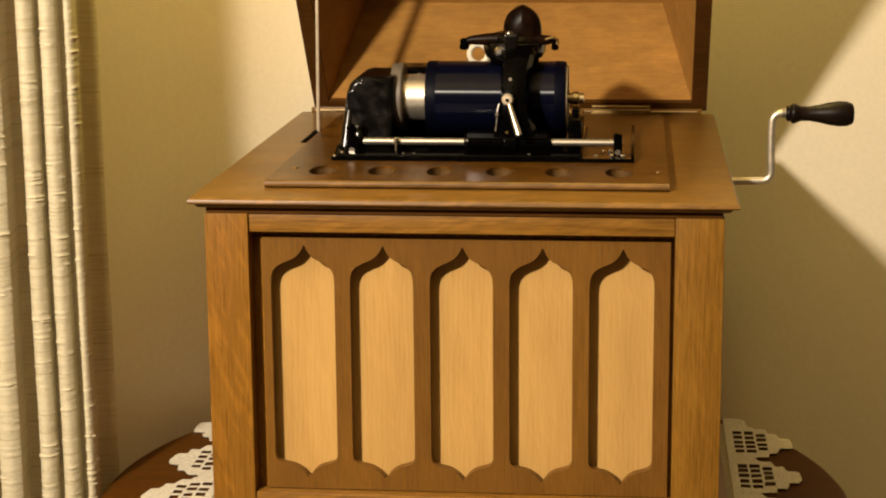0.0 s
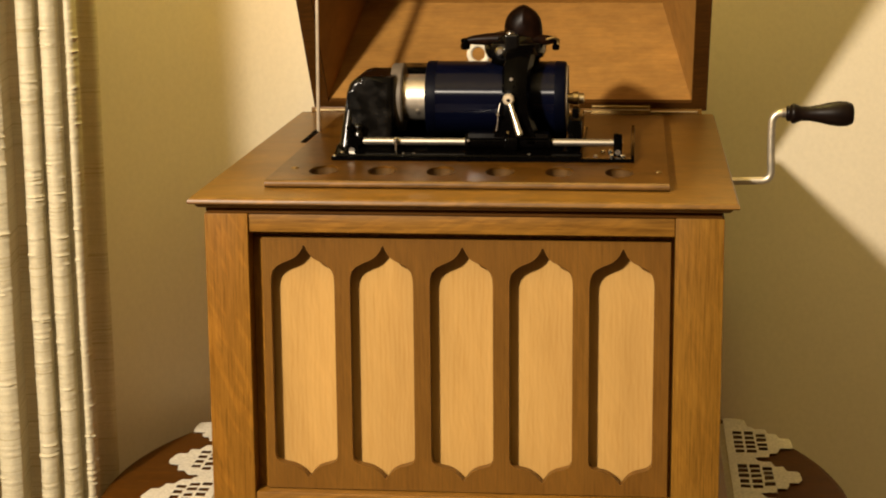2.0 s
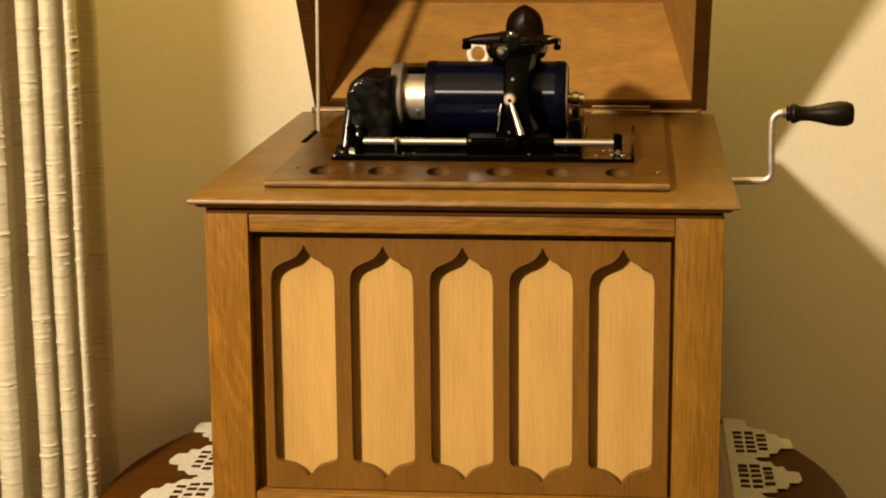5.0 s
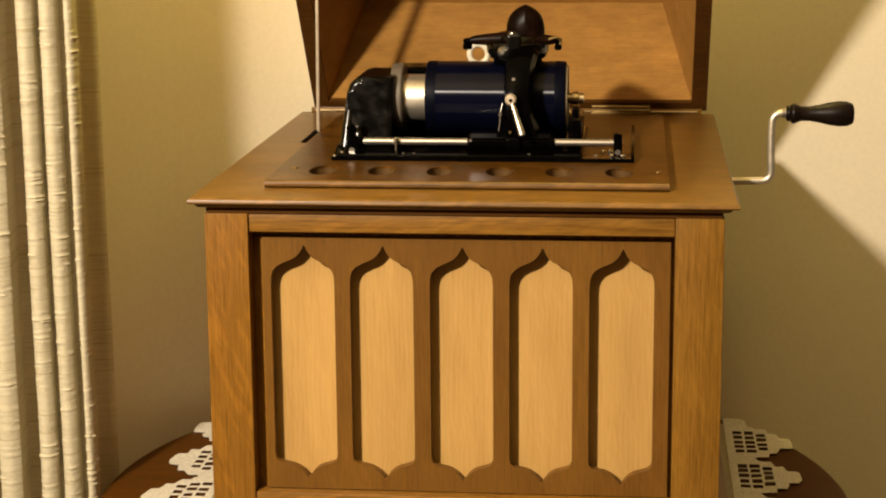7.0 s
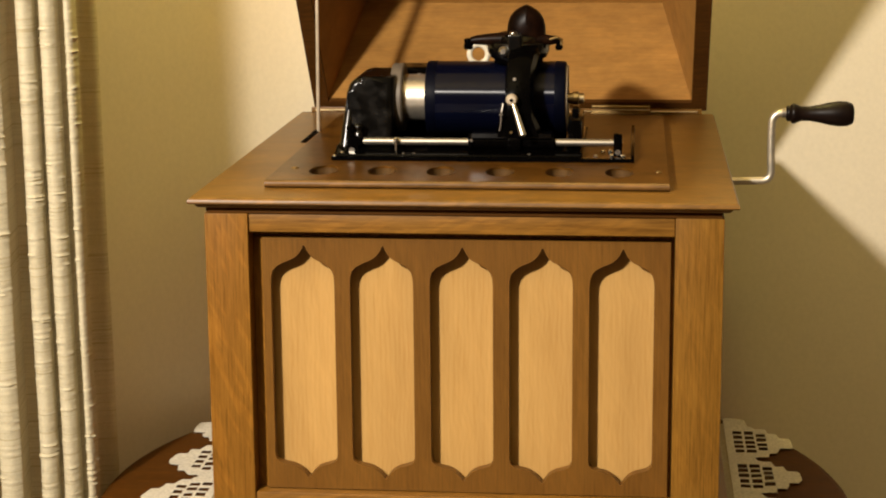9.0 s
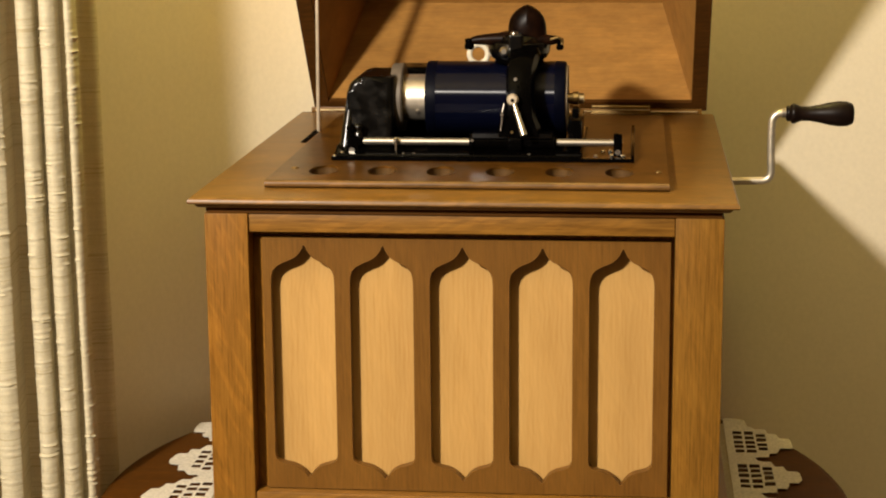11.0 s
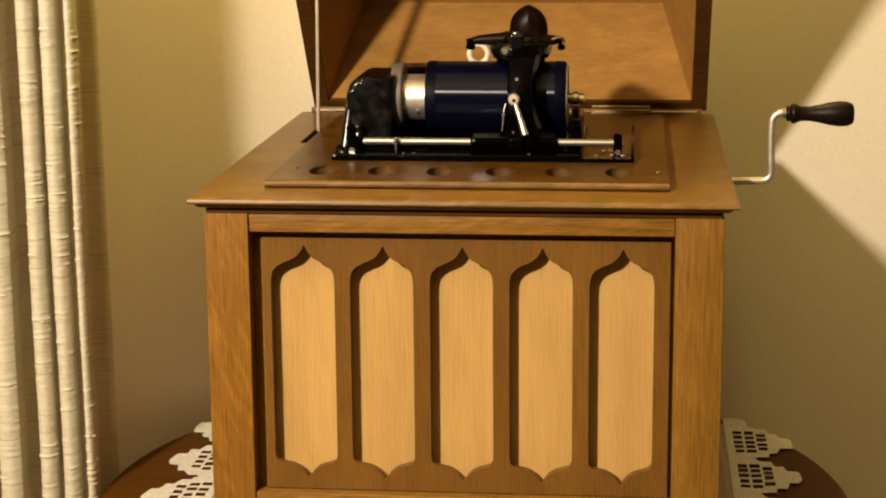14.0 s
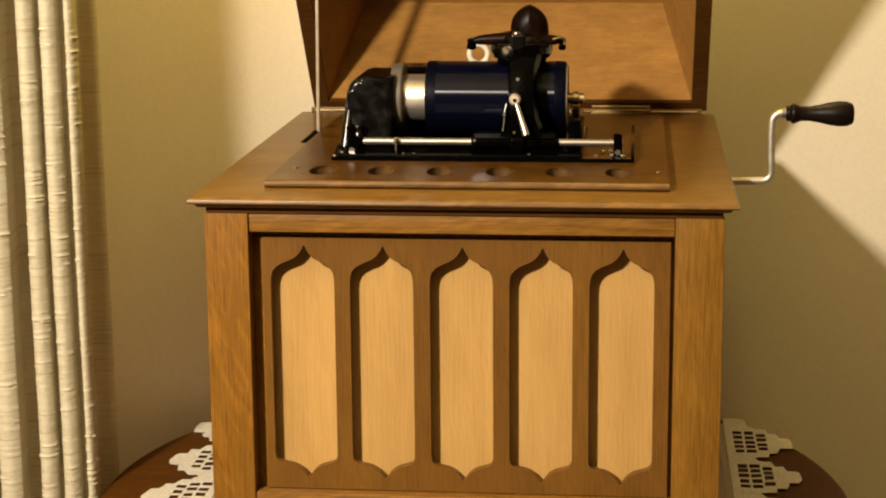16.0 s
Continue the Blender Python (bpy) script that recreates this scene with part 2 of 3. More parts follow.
def sheet(outer, holes, depth, to3d, bevel=0.0):
    """A board with holes: outlines in 2D, filled, thickened by depth; to3d maps (u, v, w) to a place."""
    bm = bmesh.new()
    for loop in [outer, *holes]:
        vs = [bm.verts.new((u, v, 0)) for u, v in loop]
        for a, b in zip(vs, vs[1:] + vs[:1]):
            bm.edges.new((a, b))
    bmesh.ops.triangle_fill(bm, use_beauty=True, use_dissolve=False, edges=bm.edges[:])
    ext = bmesh.ops.extrude_face_region(bm, geom=bm.faces[:])
    bmesh.ops.translate(bm, vec=(0, 0, depth), verts=[g for g in ext["geom"] if isinstance(g, bmesh.types.BMVert)])
    for v in bm.verts:
        v.co = Vector(to3d(*v.co))
    return bm


def flat_bar(a, b, half_thick, half_wide, turn):
    """A flat bar from a to b, its broad side turned about the upright by so many degrees from the depth."""
    e = Vector((math.cos(radians(turn)), math.sin(radians(turn)), 0))
    f = Vector((-e.y, e.x, 0))
    bm = bmesh.new()
    rings = [[bm.verts.new(Vector(p) + e * half_thick * i + f * half_wide * j) for i, j in ((-1, -1), (1, -1), (1, 1), (-1, 1))] for p in (a, b)]
    for k in range(4):
        bm.faces.new((rings[0][k], rings[0][(k + 1) % 4], rings[1][(k + 1) % 4], rings[1][k]))
    bm.faces.new(rings[0][::-1])
    bm.faces.new(rings[1])
    bmesh.ops.bevel(bm, geom=bm.edges[:], offset=half_thick * 0.5, segments=2, affect="EDGES", profile=0.5)
    return bm


def prism(outline, x0, x1, bevel=0.0, seg=2):
    """A solid of constant section: outline in (y, z), from x0 to x1."""
    bm = bmesh.new()
    a = [bm.verts.new((x0, y, z)) for y, z in outline]
    b = [bm.verts.new((x1, y, z)) for y, z in outline]
    bm.faces.new(a[::-1])
    bm.faces.new(b)
    n = len(a)
    for k in range(n):
        bm.faces.new((a[k], a[(k + 1) % n], b[(k + 1) % n], b[k]))
    if bevel:
        bmesh.ops.bevel(bm, geom=[e for f in bm.faces if len(f.verts) > 4 or n == 4 for e in f.edges], offset=bevel, segments=seg, affect="EDGES", profile=0.6)
    return bm


# ---- the room ----
TABLE_Z = -0.272


def structure(name, bm, material, label, smooth=0):
    return tagged(part(name, bm, material, None, label, smooth=smooth), kind="structure", category=name.split("_")[0])


def upright(line, thick):
    """An upright wall along a line in plan, with its face on the room's side."""
    pts = [Vector(p) for p in line]
    bm = bmesh.new()
    cols = []
    for i, p in enumerate(pts):
        d = (pts[min(i + 1, len(pts) - 1)] - pts[max(i - 1, 0)]).normalized()
        q = p + Vector((-d.y, d.x)) * thick
        cols.append([bm.verts.new((v.x, v.y, z)) for v, z in ((p, -Z0), (p, 1.5), (q, 1.5), (q, -Z0))])
    for a, b in zip(cols, cols[1:]):
        for k in range(4):
            bm.faces.new((a[k], b[k], b[(k + 1) % 4], a[(k + 1) % 4]))
    bm.faces.new(cols[0])
    bm.faces.new(cols[-1][::-1])
    return bm


def wall_line():
    """The back wall; beside the curtain it turns forward in a wide curve, added to fade the light softly, and goes on
    behind the cloth.
    """
    sl, turn, rad = 0.133, 50.0, 0.230
    t0 = Vector((-1.0, -sl)).normalized()
    n0 = Vector((-t0.y, t0.x))
    start = Vector((-0.090, 0.5543 - 0.090 * sl))
    bow = [start + rad * (math.sin(radians(k)) * t0 + (1 - math.cos(radians(k))) * n0) for k in range(0, int(turn) + 1, 2)]
    out = math.cos(radians(turn)) * t0 + math.sin(radians(turn)) * n0
    end = bow[-1] + out * ((0.292 - bow[-1].y) / out.y)
    return [Vector((-1.6, 0.20)), end] + bow[::-1] + [Vector((3.0, 0.5543 + 3.0 * sl))]


structure("wall_back", upright(wall_line(), 0.1), wall_mat, "smooth beige painted wall behind table and curtain", 15)
structure("wall_left", box(-1.7, -1.6, -5.0, 0.30, -Z0, 1.5, 0), room_mat, "plain brown papered wall")
structure("wall_right", box(3.0, 3.1, -5.0, 1.40, -Z0, 1.5, 0), room_mat, "plain brown papered wall")
structure("wall_front", box(-1.7, 3.1, -5.1, -5.0, -Z0, 1.5, 0), room_mat, "plain brown papered wall")
structure("floor", box(-1.7, 3.1, -5.1, 1.45, -Z0 - 0.05, -Z0, 0), floor_mat, "dark carpeted floor of the room")
structure("ceiling", box(-1.7, 3.1, -5.1, 1.45, 1.5, 1.55, 0), ceiling_mat, "plain pale ceiling")


# ---- curtain ----
def curtain():
    rod = thing("curtain", (-0.40, 0.08, -Z0), "cream slub-weave curtain hanging in deep narrow folds", "curtain")
    bm = bmesh.new()
    # plan of the folds: flat-fronted pleats with deep narrow gaps, the last one turned away
    plan = [(-0.3205, 0.256), (-0.3225, 0.252), (-0.3300, 0.251), (-0.3350, 0.248), (-0.3355, 0.240), (-0.3230, 0.200), (-0.3140, 0.178)]
    right, rng = -0.3127, random.Random(5)
    for w, gap in ((0.0070, 0.0080), (0.0120, 0.0064), (0.0124, 0.0168), (0.0160, 0.0060), (0.0150, 0.0070), (0.0140, 0.0060), (0.0150, 0.0060), (0.0150, 0.0060)):
        left = right - w
        dy = rng.uniform(-0.002, 0.002)
        nxt = left - gap
        deep = 0.009 + 1.0 * gap + 3.2 * max(0.0, gap - 0.010)
        plan += [(right - 0.0006, 0.169 + dy), (right - 0.3 * w, 0.1640 + dy), (right - 0.6 * w, 0.1630 + dy), (left + 0.0010, 0.1665 + dy), (left, 0.174), (left - 0.06 * deep, 0.170 + 0.35 * deep),
                 (left - 0.14 * deep, 0.170 + 0.85 * deep), (left - 0.16 * deep, 0.170 + 0.97 * deep), (left - 0.17 * deep - 0.5 * gap, 0.170 + deep), (nxt - 0.16 * deep, 0.170 + 0.96 * deep),
                 (nxt - 0.14 * deep, 0.170 + 0.83 * deep), (nxt - 0.06 * deep, 0.170 + 0.33 * deep), (nxt - 0.0006, 0.174)]
        right = nxt
    pts = [Vector(p) for p in plan]
    line = []
    for k in range(len(pts) - 1):
        p0, p1, p2, p3 = pts[max(k - 1, 0)], pts[k], pts[k + 1], pts[min(k + 2, len(pts) - 1)]
        for q in range(4):
            t = q / 4
            line.append(0.5 * (2 * p1 + (p2 - p0) * t + (2 * p0 - 5 * p1 + 4 * p2 - p3) * t * t + (3 * p1 - p0 - 3 * p2 + p3) * t ** 3))
    cols = len(line)
    zs = [-Z0 + 0.01 + 0.04 * k for k in range(16)]
    zs += [zs[-1] + 0.00095 * k for k in range(1, 766)]
    zs += [zs[-1] + 0.05 * k for k in range(1, 23)]
    # slubs: thick threads that run a short way round the folds, in clusters
    patches = 80
    ridge = [[0.0] * len(zs) for _ in range(patches)]
    for _ in range(4600):
        k, c = rng.randrange(19, 775), rng.randrange(patches)
        h = rng.choice((0.0002, 0.0003, 0.0004, 0.0005, 0.0007, 0.0012))
        for w in range(rng.choice((1, 1, 2, 2, 3, 5))):
            for j, g in ((0, 1.0), (1, 0.15)):
                if c + w < patches:
                    ridge[c + w][k + j] = max(ridge[c + w][k + j], h * g)
    rows = []
    for iz, z in enumerate(zs):
        row = []
        for i, p in enumerate(line):
            e = line[min(i + 1, cols - 1)] - line[max(i - 1, 0)]
            out = Vector((e.y, -e.x)).normalized()
            if i and out.dot(Vector((0.25, -1.0))) < 0:
                out = -out
            slub = (1.0 if p.y < 0.178 else 0.1) * ridge[int(i * patches / cols)][iz] * max(0.0, 0.8 + 1.0 * noise.noise((p.x * 90, z * 60, 2.0))) + (0.00032 if p.y < 0.178 else 0.00012) * noise.noise((p.x * 220, z * 500, p.y * 30))
            sway = 0.0012 * math.sin(z * 4.0 + p.x * 30) + 0.0010 * noise.noise((p.x * 25, z * 6, 4.0))
            q = p + out * slub
            row.append(bm.verts.new((q.x + sway, q.y, z)))
        rows.append(row)
    for p, q in zip(rows, rows[1:]):
        for i in range(cols - 1):
            bm.faces.new((p[i], p[i + 1], q[i + 1], q[i]))
    cloth = part("cloth", bm, curtain_mat, rod, smooth=80)
    md = cloth.modifiers.new("thickness", "SOLIDIFY")
    md.thickness, md.offset = 0.0016, 0
    return rod


curtain()


# ---- table and doily ----
def round_table():
    cx, cy, r = -0.0100, 0.199, 0.3028
    t = thing("round_table", (cx, cy, -Z0), "small round dark mahogany table with a rounded rim", "table")
    z = TABLE_Z - 0.002
    prof = [(z - 0.024, 0.01), (z - 0.024, r - 0.012), (z - 0.020, r - 0.004), (z - 0.012, r), (z - 0.005, r - 0.002), (z - 0.001, r - 0.006), (z, r - 0.010), (z, 0.01)]
    part("tabletop", turned(prof, "z", (cx, cy, 0), 128), mahogany, t)
    col = [(-Z0 + 0.16, 0.03), (-Z0 + 0.2, 0.05), (-Z0 + 0.3, 0.035), (-Z0 + 0.45, 0.028), (-Z0 + 0.6, 0.04), (z - 0.06, 0.03), (z - 0.045, 0.08), (z - 0.026, 0.10)]
    part("column", turned(col, "z", (cx, cy, 0), 40), mahogany, t)
    for k in range(3):
        an = radians(90 + 120 * k)
        ux, uy = math.cos(an), math.sin(an)
        pts = [(cx + ux * q, cy + uy * q, -Z0 + h) for q, h in ((0.02, 0.22), (0.10, 0.20), (0.18, 0.11), (0.24, 0.035), (0.27, 0.022))]
        part("leg", tube(pts, 0.02, 12, [0.024, 0.024, 0.02, 0.018, 0.022]), mahogany, t)
    return t


round_table()


def doily():
    """A linen mat with a filet-crochet edging of stepped points and ladder-like openings."""
    d = thing("doily", (0, 0.2, TABLE_Z - 0.002), "cream linen table mat with a white openwork crochet edging", "doily")
    z = TABLE_Z - 0.002
    x0, x1, y0, y1 = -0.215, 0.199, -0.030, 0.388
    part("mat", box(x0 - 0.002, x1 + 0.002, y0 - 0.002, y1 + 0.002, z, z + 0.0012, 0), linen, d)
    pitch = 0.0900
    wide = 0.056
    rng = random.Random(3)

    def strip(n, origin, du, dv):
        outer, holes = [(0.0, 0.0)], []
        for k in range(n):
            u = k * pitch
            steps = [(0.000, 0.022), (0.003, 0.026), (0.0035, 0.034), (0.010, 0.036), (0.013, 0.0365), (0.0135, 0.043), (0.022, 0.0445), (0.027, 0.045), (0.0275, 0.0540), (0.035, 0.0560), (0.050, 0.0560),
                     (0.056, 0.0545), (0.0565, 0.046), (0.068, 0.044), (0.0685, 0.037), (0.080, 0.035), (0.0805, 0.027), (0.086, 0.024)]
            outer += [(u + a, b + rng.uniform(-0.001, 0.001)) for a, b in steps]
            for c, (v, rows) in enumerate(((0.0105, 5), (0.0205, 5), (0.0305, 4))):
                for r in range(rows):
                    uc = u + 0.0435 + (r - (rows - 1) / 2) * 0.0128 + rng.uniform(-0.0010, 0.0010)
                    hu, hv = rng.uniform(0.0042, 0.0052), rng.uniform(0.0038, 0.0045)
                    holes.append([(uc - hu, v - hv), (uc + hu, v - hv + 0.0006), (uc + hu - 0.0004, v + hv), (uc - hu + 0.0005, v + hv)])
        outer += [(n * pitch, 0.020), (n * pitch, 0.0)]
        fuzzy = [outer[0]]
        for (ua, va), (ub, vb) in zip(outer[1:-1], outer[2:-1]):
            for k in range(3):
                f = k / 3
                fuzzy.append((ua + (ub - ua) * f + rng.uniform(-0.0007, 0.0007), va + (vb - va) * f + rng.uniform(-0.0007, 0.0007)))
        outer = fuzzy + [(n * pitch + 0.018, 0.019), (n * pitch + 0.022, 0.010), (n * pitch + 0.022, 0.0)]

        def place(u, v, w):
            lift = 0.0012 * noise.noise((u * 40, v * 40, origin[0] * 9))
            return (origin[0] + du[0] * u + dv[0] * v, origin[1] + du[1] * u + dv[1] * v, z + 0.0015 + w + max(0.0, lift))
        return sheet(outer, holes, 0.0005, place)

    part("crochet_edging", strip(5, (x1, -0.068), (0, 1), (1, 0)), lace_mat, d, "white openwork crochet edging")
    part("crochet_edging", strip(5, (x0, -0.060), (0, 1), (-1, 0)), lace_mat, d, "white openwork crochet edging")
    part("crochet_edging", strip(4, (-0.188, y1), (1, 0), (0, 1)), lace_mat, d, "white openwork crochet edging")
    part("crochet_edging", strip(4, (-0.188, y0), (1, 0), (0, -1)), lace_mat, d, "white openwork crochet edging")
    return d


doily()

# ---- the phonograph ----
W, D = 0.3732, 0.4402
HALF = W / 2
phono = thing("phonograph", (0, 0.22, TABLE_Z), "tabletop cylinder phonograph in a golden oak case with its lid raised", "phonograph")


def deck_frame():
    """The deck with its moulded edge: a rounded lip over a cove, swept round the case."""
    prof = [(-0.0004, -0.0020), (-0.0006, -0.0036), (-0.0001, -0.0043), (0.0010, -0.0048), (0.0036, -0.0050), (0.0046, -0.0068), (0.0064, -0.0078), (0.0130, -0.0082)]
    bm = bmesh.new()
    loops = []
    for off, z in [(0.0026, 0.0), (0.0010, -0.0004), (0.0002, -0.0012)] + prof:
        x, y0, y1 = HALF - off, off, D - off
        loops.append([bm.verts.new(v) for v in ((-x, y0, z), (x, y0, z), (x, y1, z), (-x, y1, z))])
    for a, b in zip(loops, loops[1:]):
        for k in range(4):
            bm.faces.new((a[k], a[(k + 1) % 4], b[(k + 1) % 4], b[k]))
    inner = [bm.verts.new(v) for v in ((-0.138, 0.046, 0), (0.138, 0.046, 0), (0.138, 0.381, 0), (-0.138, 0.381, 0))]
    for k in range(4):
        bm.faces.new((loops[0][k], loops[0][(k + 1) % 4], inner[(k + 1) % 4], inner[k]))
    return bm


case = part("deck", deck_frame(), deck_oak, phono, "golden oak deck with a moulded lip", smooth=30)
PX = 0.178
# the lip's shade is put into the cove's colour: darker than the case
part("cove", box(-HALF + 0.0100, HALF - 0.0100, 0.0108, D - 0.0108, -0.0126, -0.0078, 0.0008), dark_oak, phono, "cove under the deck, its shade put into a darker colour")
BOT = -0.236
for sx in (-1, 1):
    x0, x1 = sorted((sx * PX, sx * 0.1475))
    if sx > 0:
        x0 -= 0.0024
    part("corner_post", box(x0, x1, 0.010, 0.040, BOT, -0.0126, 0.0012), oak_z if sx < 0 else oak_plain, phono)
    part("corner_post", box(x0, x1, D - 0.040, D - 0.010, BOT, -0.0126, 0.0012), oak_z, phono)
    x0, x1 = sorted((sx * (PX - 0.004), sx * 0.160))
    part("side_panel", box(x0, x1, 0.0405, D - 0.0405, BOT, -0.0126, 0.001), oak_y, phono)
part("back_panel", box(-0.147, 0.147, D - 0.026, D - 0.014, BOT, -0.0126, 0.001), oak_x, phono)
part("top_rail", box(-0.1472, 0.1448, 0.0125, 0.034, -0.0258, -0.0128, 0.0010), oak_x, phono)
part("bottom_rail", box(-0.1472, 0.1448, 0.0115, 0.0355, BOT, -0.2140, 0.0012), oak_x, phono)


def base_moulding():
    bm = bmesh.new()
    loops = []
    for off, z in ((0.0085, BOT + 0.001), (0.004, BOT - 0.003), (0.001, BOT - 0.008), (-0.003, BOT - 0.012), (-0.004, BOT - 0.016), (-0.004, TABLE_Z + 0.0005)):
        x, y0, y1 = HALF - off, off, D - off
        loops.append([bm.verts.new(v) for v in ((-x, y0, z), (x, y0, z), (x, y1, z), (-x, y1, z))])
    for a, b in zip(loops, loops[1:]):
        for k in range(4):
            bm.faces.new((a[k], a[(k + 1) % 4], b[(k + 1) % 4], b[k]))
    bm.faces.new(loops[0])
    bm.faces.new(loops[-1][::-1])
    return bm


part("base_moulding", base_moulding(), oak_x, phono, smooth=30)


def ogee_hole(cx, left, right):
    """An opening with an ogee arch at both ends; left and right are its half widths, a little uneven as sawn by hand."""
    half = [(1.0, -0.126), (1.0, -0.0640), (0.985, -0.0585), (0.930, -0.0546), (0.810, -0.0514), (0.640, -0.0491), (0.460, -0.0474), (0.300, -0.0456), (0.180, -0.0430), (0.085, -0.0399), (0.020, -0.0366)]
    low = [(1.0, -0.1880), (0.975, -0.1915), (0.880, -0.1938), (0.700, -0.1952), (0.505, -0.1962), (0.350, -0.1976), (0.220, -0.1996), (0.115, -0.2022), (0.020, -0.2052)]
    edge = half[::-1] + low
    return [(cx + right * x, z) for x, z in edge] + [(cx - left * x, z) for x, z in edge[::-1]]


OPENINGS = [(-0.1105, 0.0240, 0.0208), (-0.0553, 0.0235, 0.0208), (0.0, 0.0229, 0.0209), (0.0552, 0.0229, 0.0208), (0.1103, 0.0229, 0.0214)]
DOOR_Y, BACK_Y = 0.0200, 0.0316
outer = [(-0.1398, -0.2132), (0.1424, -0.2132), (0.1424, -0.0312), (-0.1398, -0.0312)]
grille = part("grille_door", sheet(outer, [ogee_hole(*o) for o in OPENINGS], 0.0075, lambda u, v, w: (u, DOOR_Y + w, v)), door_oak, phono, "fretted oak front with five ogee-arched openings", smooth=30)
for c, _, _ in OPENINGS:
    part("backing_panel", box(c - 0.0272, c + 0.0272, BACK_Y, BACK_Y + 0.003, -0.2120, -0.0312, 0), pale_maple, grille, "pale fine-grained wood behind the fretwork", smooth=0)
part("rebate", box(-0.1472, 0.1447, 0.0262, 0.0284, -0.0309, -0.0262, 0), oak_z, phono, smooth=0)
part("rebate", box(-0.1472, -0.1401, 0.0255, 0.0284, -0.2138, -0.0312, 0), oak_z, phono, smooth=0)
part("rebate", box(0.1427, 0.1447, 0.0255, 0.0284, -0.2138, -0.0312, 0), oak_z, phono, smooth=0)
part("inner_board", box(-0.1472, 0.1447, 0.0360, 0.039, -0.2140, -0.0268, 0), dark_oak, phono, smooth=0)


# lid: a deep box with sloping walls, hinged at the back, leaning forward
def lid():
    lean = 38.6
    hinge = Vector((0.0030, D + 0.002, 0.004))
    u = Vector((0, -math.sin(radians(lean)), math.cos(radians(lean))))
    n = Vector((0, math.cos(radians(lean)), math.sin(radians(lean))))
    LX, LY, T = 0.1765, 0.43, 0.0125
    H, INS, INY = 0.119, 0.0295, 0.0223

    def at(x, r, h):
        return hinge + Vector((x, 0, 0)) + u * r + n * h

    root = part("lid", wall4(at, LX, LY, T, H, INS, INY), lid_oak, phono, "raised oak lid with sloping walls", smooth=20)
    bm = bmesh.new()
    k = INS
    lo = [bm.verts.new(at(x, r, H - 0.012)) for x, r in ((-LX + k, INY), (LX - k, INY), (LX - k, LY - k), (-LX + k, LY - k))]
    hi = [bm.verts.new(at(x, r, H)) for x, r in ((-LX + k, INY), (LX - k, INY), (LX - k, LY - k), (-LX + k, LY - k))]
    bm.faces.new(lo[::-1])
    bm.faces.new(hi)
    for i in range(4):
        bm.faces.new((lo[i], lo[(i + 1) % 4], hi[(i + 1) % 4], hi[i]))
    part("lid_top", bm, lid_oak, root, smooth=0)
    bm = bmesh.new()
    t = T + 0.0004
    o = [(-LX - 0.0006, -0.0006), (LX + 0.0006, -0.0006), (LX + 0.0006, LY), (-LX - 0.0006, LY)]
    i4 = [(-LX + t, t - 0.0036), (LX - t, t - 0.0036), (LX - t, LY - t), (-LX + t, LY - t)]
    rings = [[bm.verts.new(at(x, r, h)) for x, r in ring] for ring, h in ((o, 0.004), (o, -0.0015), (i4, -0.0015), (i4, 0.004))]
    for a, b in zip(rings, rings[1:] + rings[:1]):
        for j in range(4):
            bm.faces.new((a[j], a[(j + 1) % 4], b[(j + 1) % 4], b[j]))
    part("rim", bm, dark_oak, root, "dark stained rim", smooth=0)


def wall4(at, LX, LY, T, H, INS, INY):
    bm = bmesh.new()
    def ring(dx, h):
        s, q = INS * h / H + dx, INY * h / H + dx * 0.71
        return [bm.verts.new(at(x, r, h)) for x, r in ((-LX + s, q), (LX - s, q), (LX - s, LY - s), (-LX + s, LY - s))]
    rings = [ring(0, 0), ring(0, H), ring(T, H - 0.002), ring(T, 0)]
    for a, b in zip(rings, rings[1:] + rings[:1]):
        for k in range(4):
            bm.faces.new((a[k], a[(k + 1) % 4], b[(k + 1) % 4], b[k]))
    return bm


lid()
part("hinge_rail", box(-0.176, 0.176, D - 0.0060, D - 0.0032, 0.0002, 0.0048, 0.0005), deck_oak, phono)
part("lid_stay", flat_bar((-0.1500, 0.318, -0.004), (-0.1462, 0.309, 0.20), 0.0013, 0.0060, 8.0), pale_steel, phono, "thin flat steel bar that holds the lid")
# the highlight along the back edge, added as thin bright brass rods
for x0, x1 in ((-0.172, 0.0775), (0.1305, 0.172)):
    part("hinge_rail_highlight", tube([(x0, D - 0.0068, 0.0024), (x1, D - 0.0068, 0.0024)], 0.0009, 10), brass_bright, phono, "thin bright line in place of the highlight along the back")
for hx in (-0.104, 0.104):
    hinge_leaf = part("hinge", join(box(hx - 0.0260, hx + 0.0260, D - 0.0095, D - 0.004, 0.0004, 0.0044, 0.0006), tube([(hx - 0.026, D - 0.0005, 0.0060), (hx + 0.026, D - 0.0005, 0.0060)], 0.0022, 12)), brass, phono, "tarnished brass butt hinge")
    # the leaf's highlight is a bright rod as well
    part("leaf_highlight", tube([(hx - 0.0258, D - 0.0096, 0.0042), (hx + 0.0258, D - 0.0096, 0.0042)], 0.0006, 8), brass_bright, hinge_leaf, "bright line in place of the highlight on the hinge leaf")


def oval(cx, cy, rx, ry, n=28):
    return [(cx + rx * math.cos(2 * math.pi * k / n), cy + ry * math.sin(2 * math.pi * k / n)) for k in range(n)]


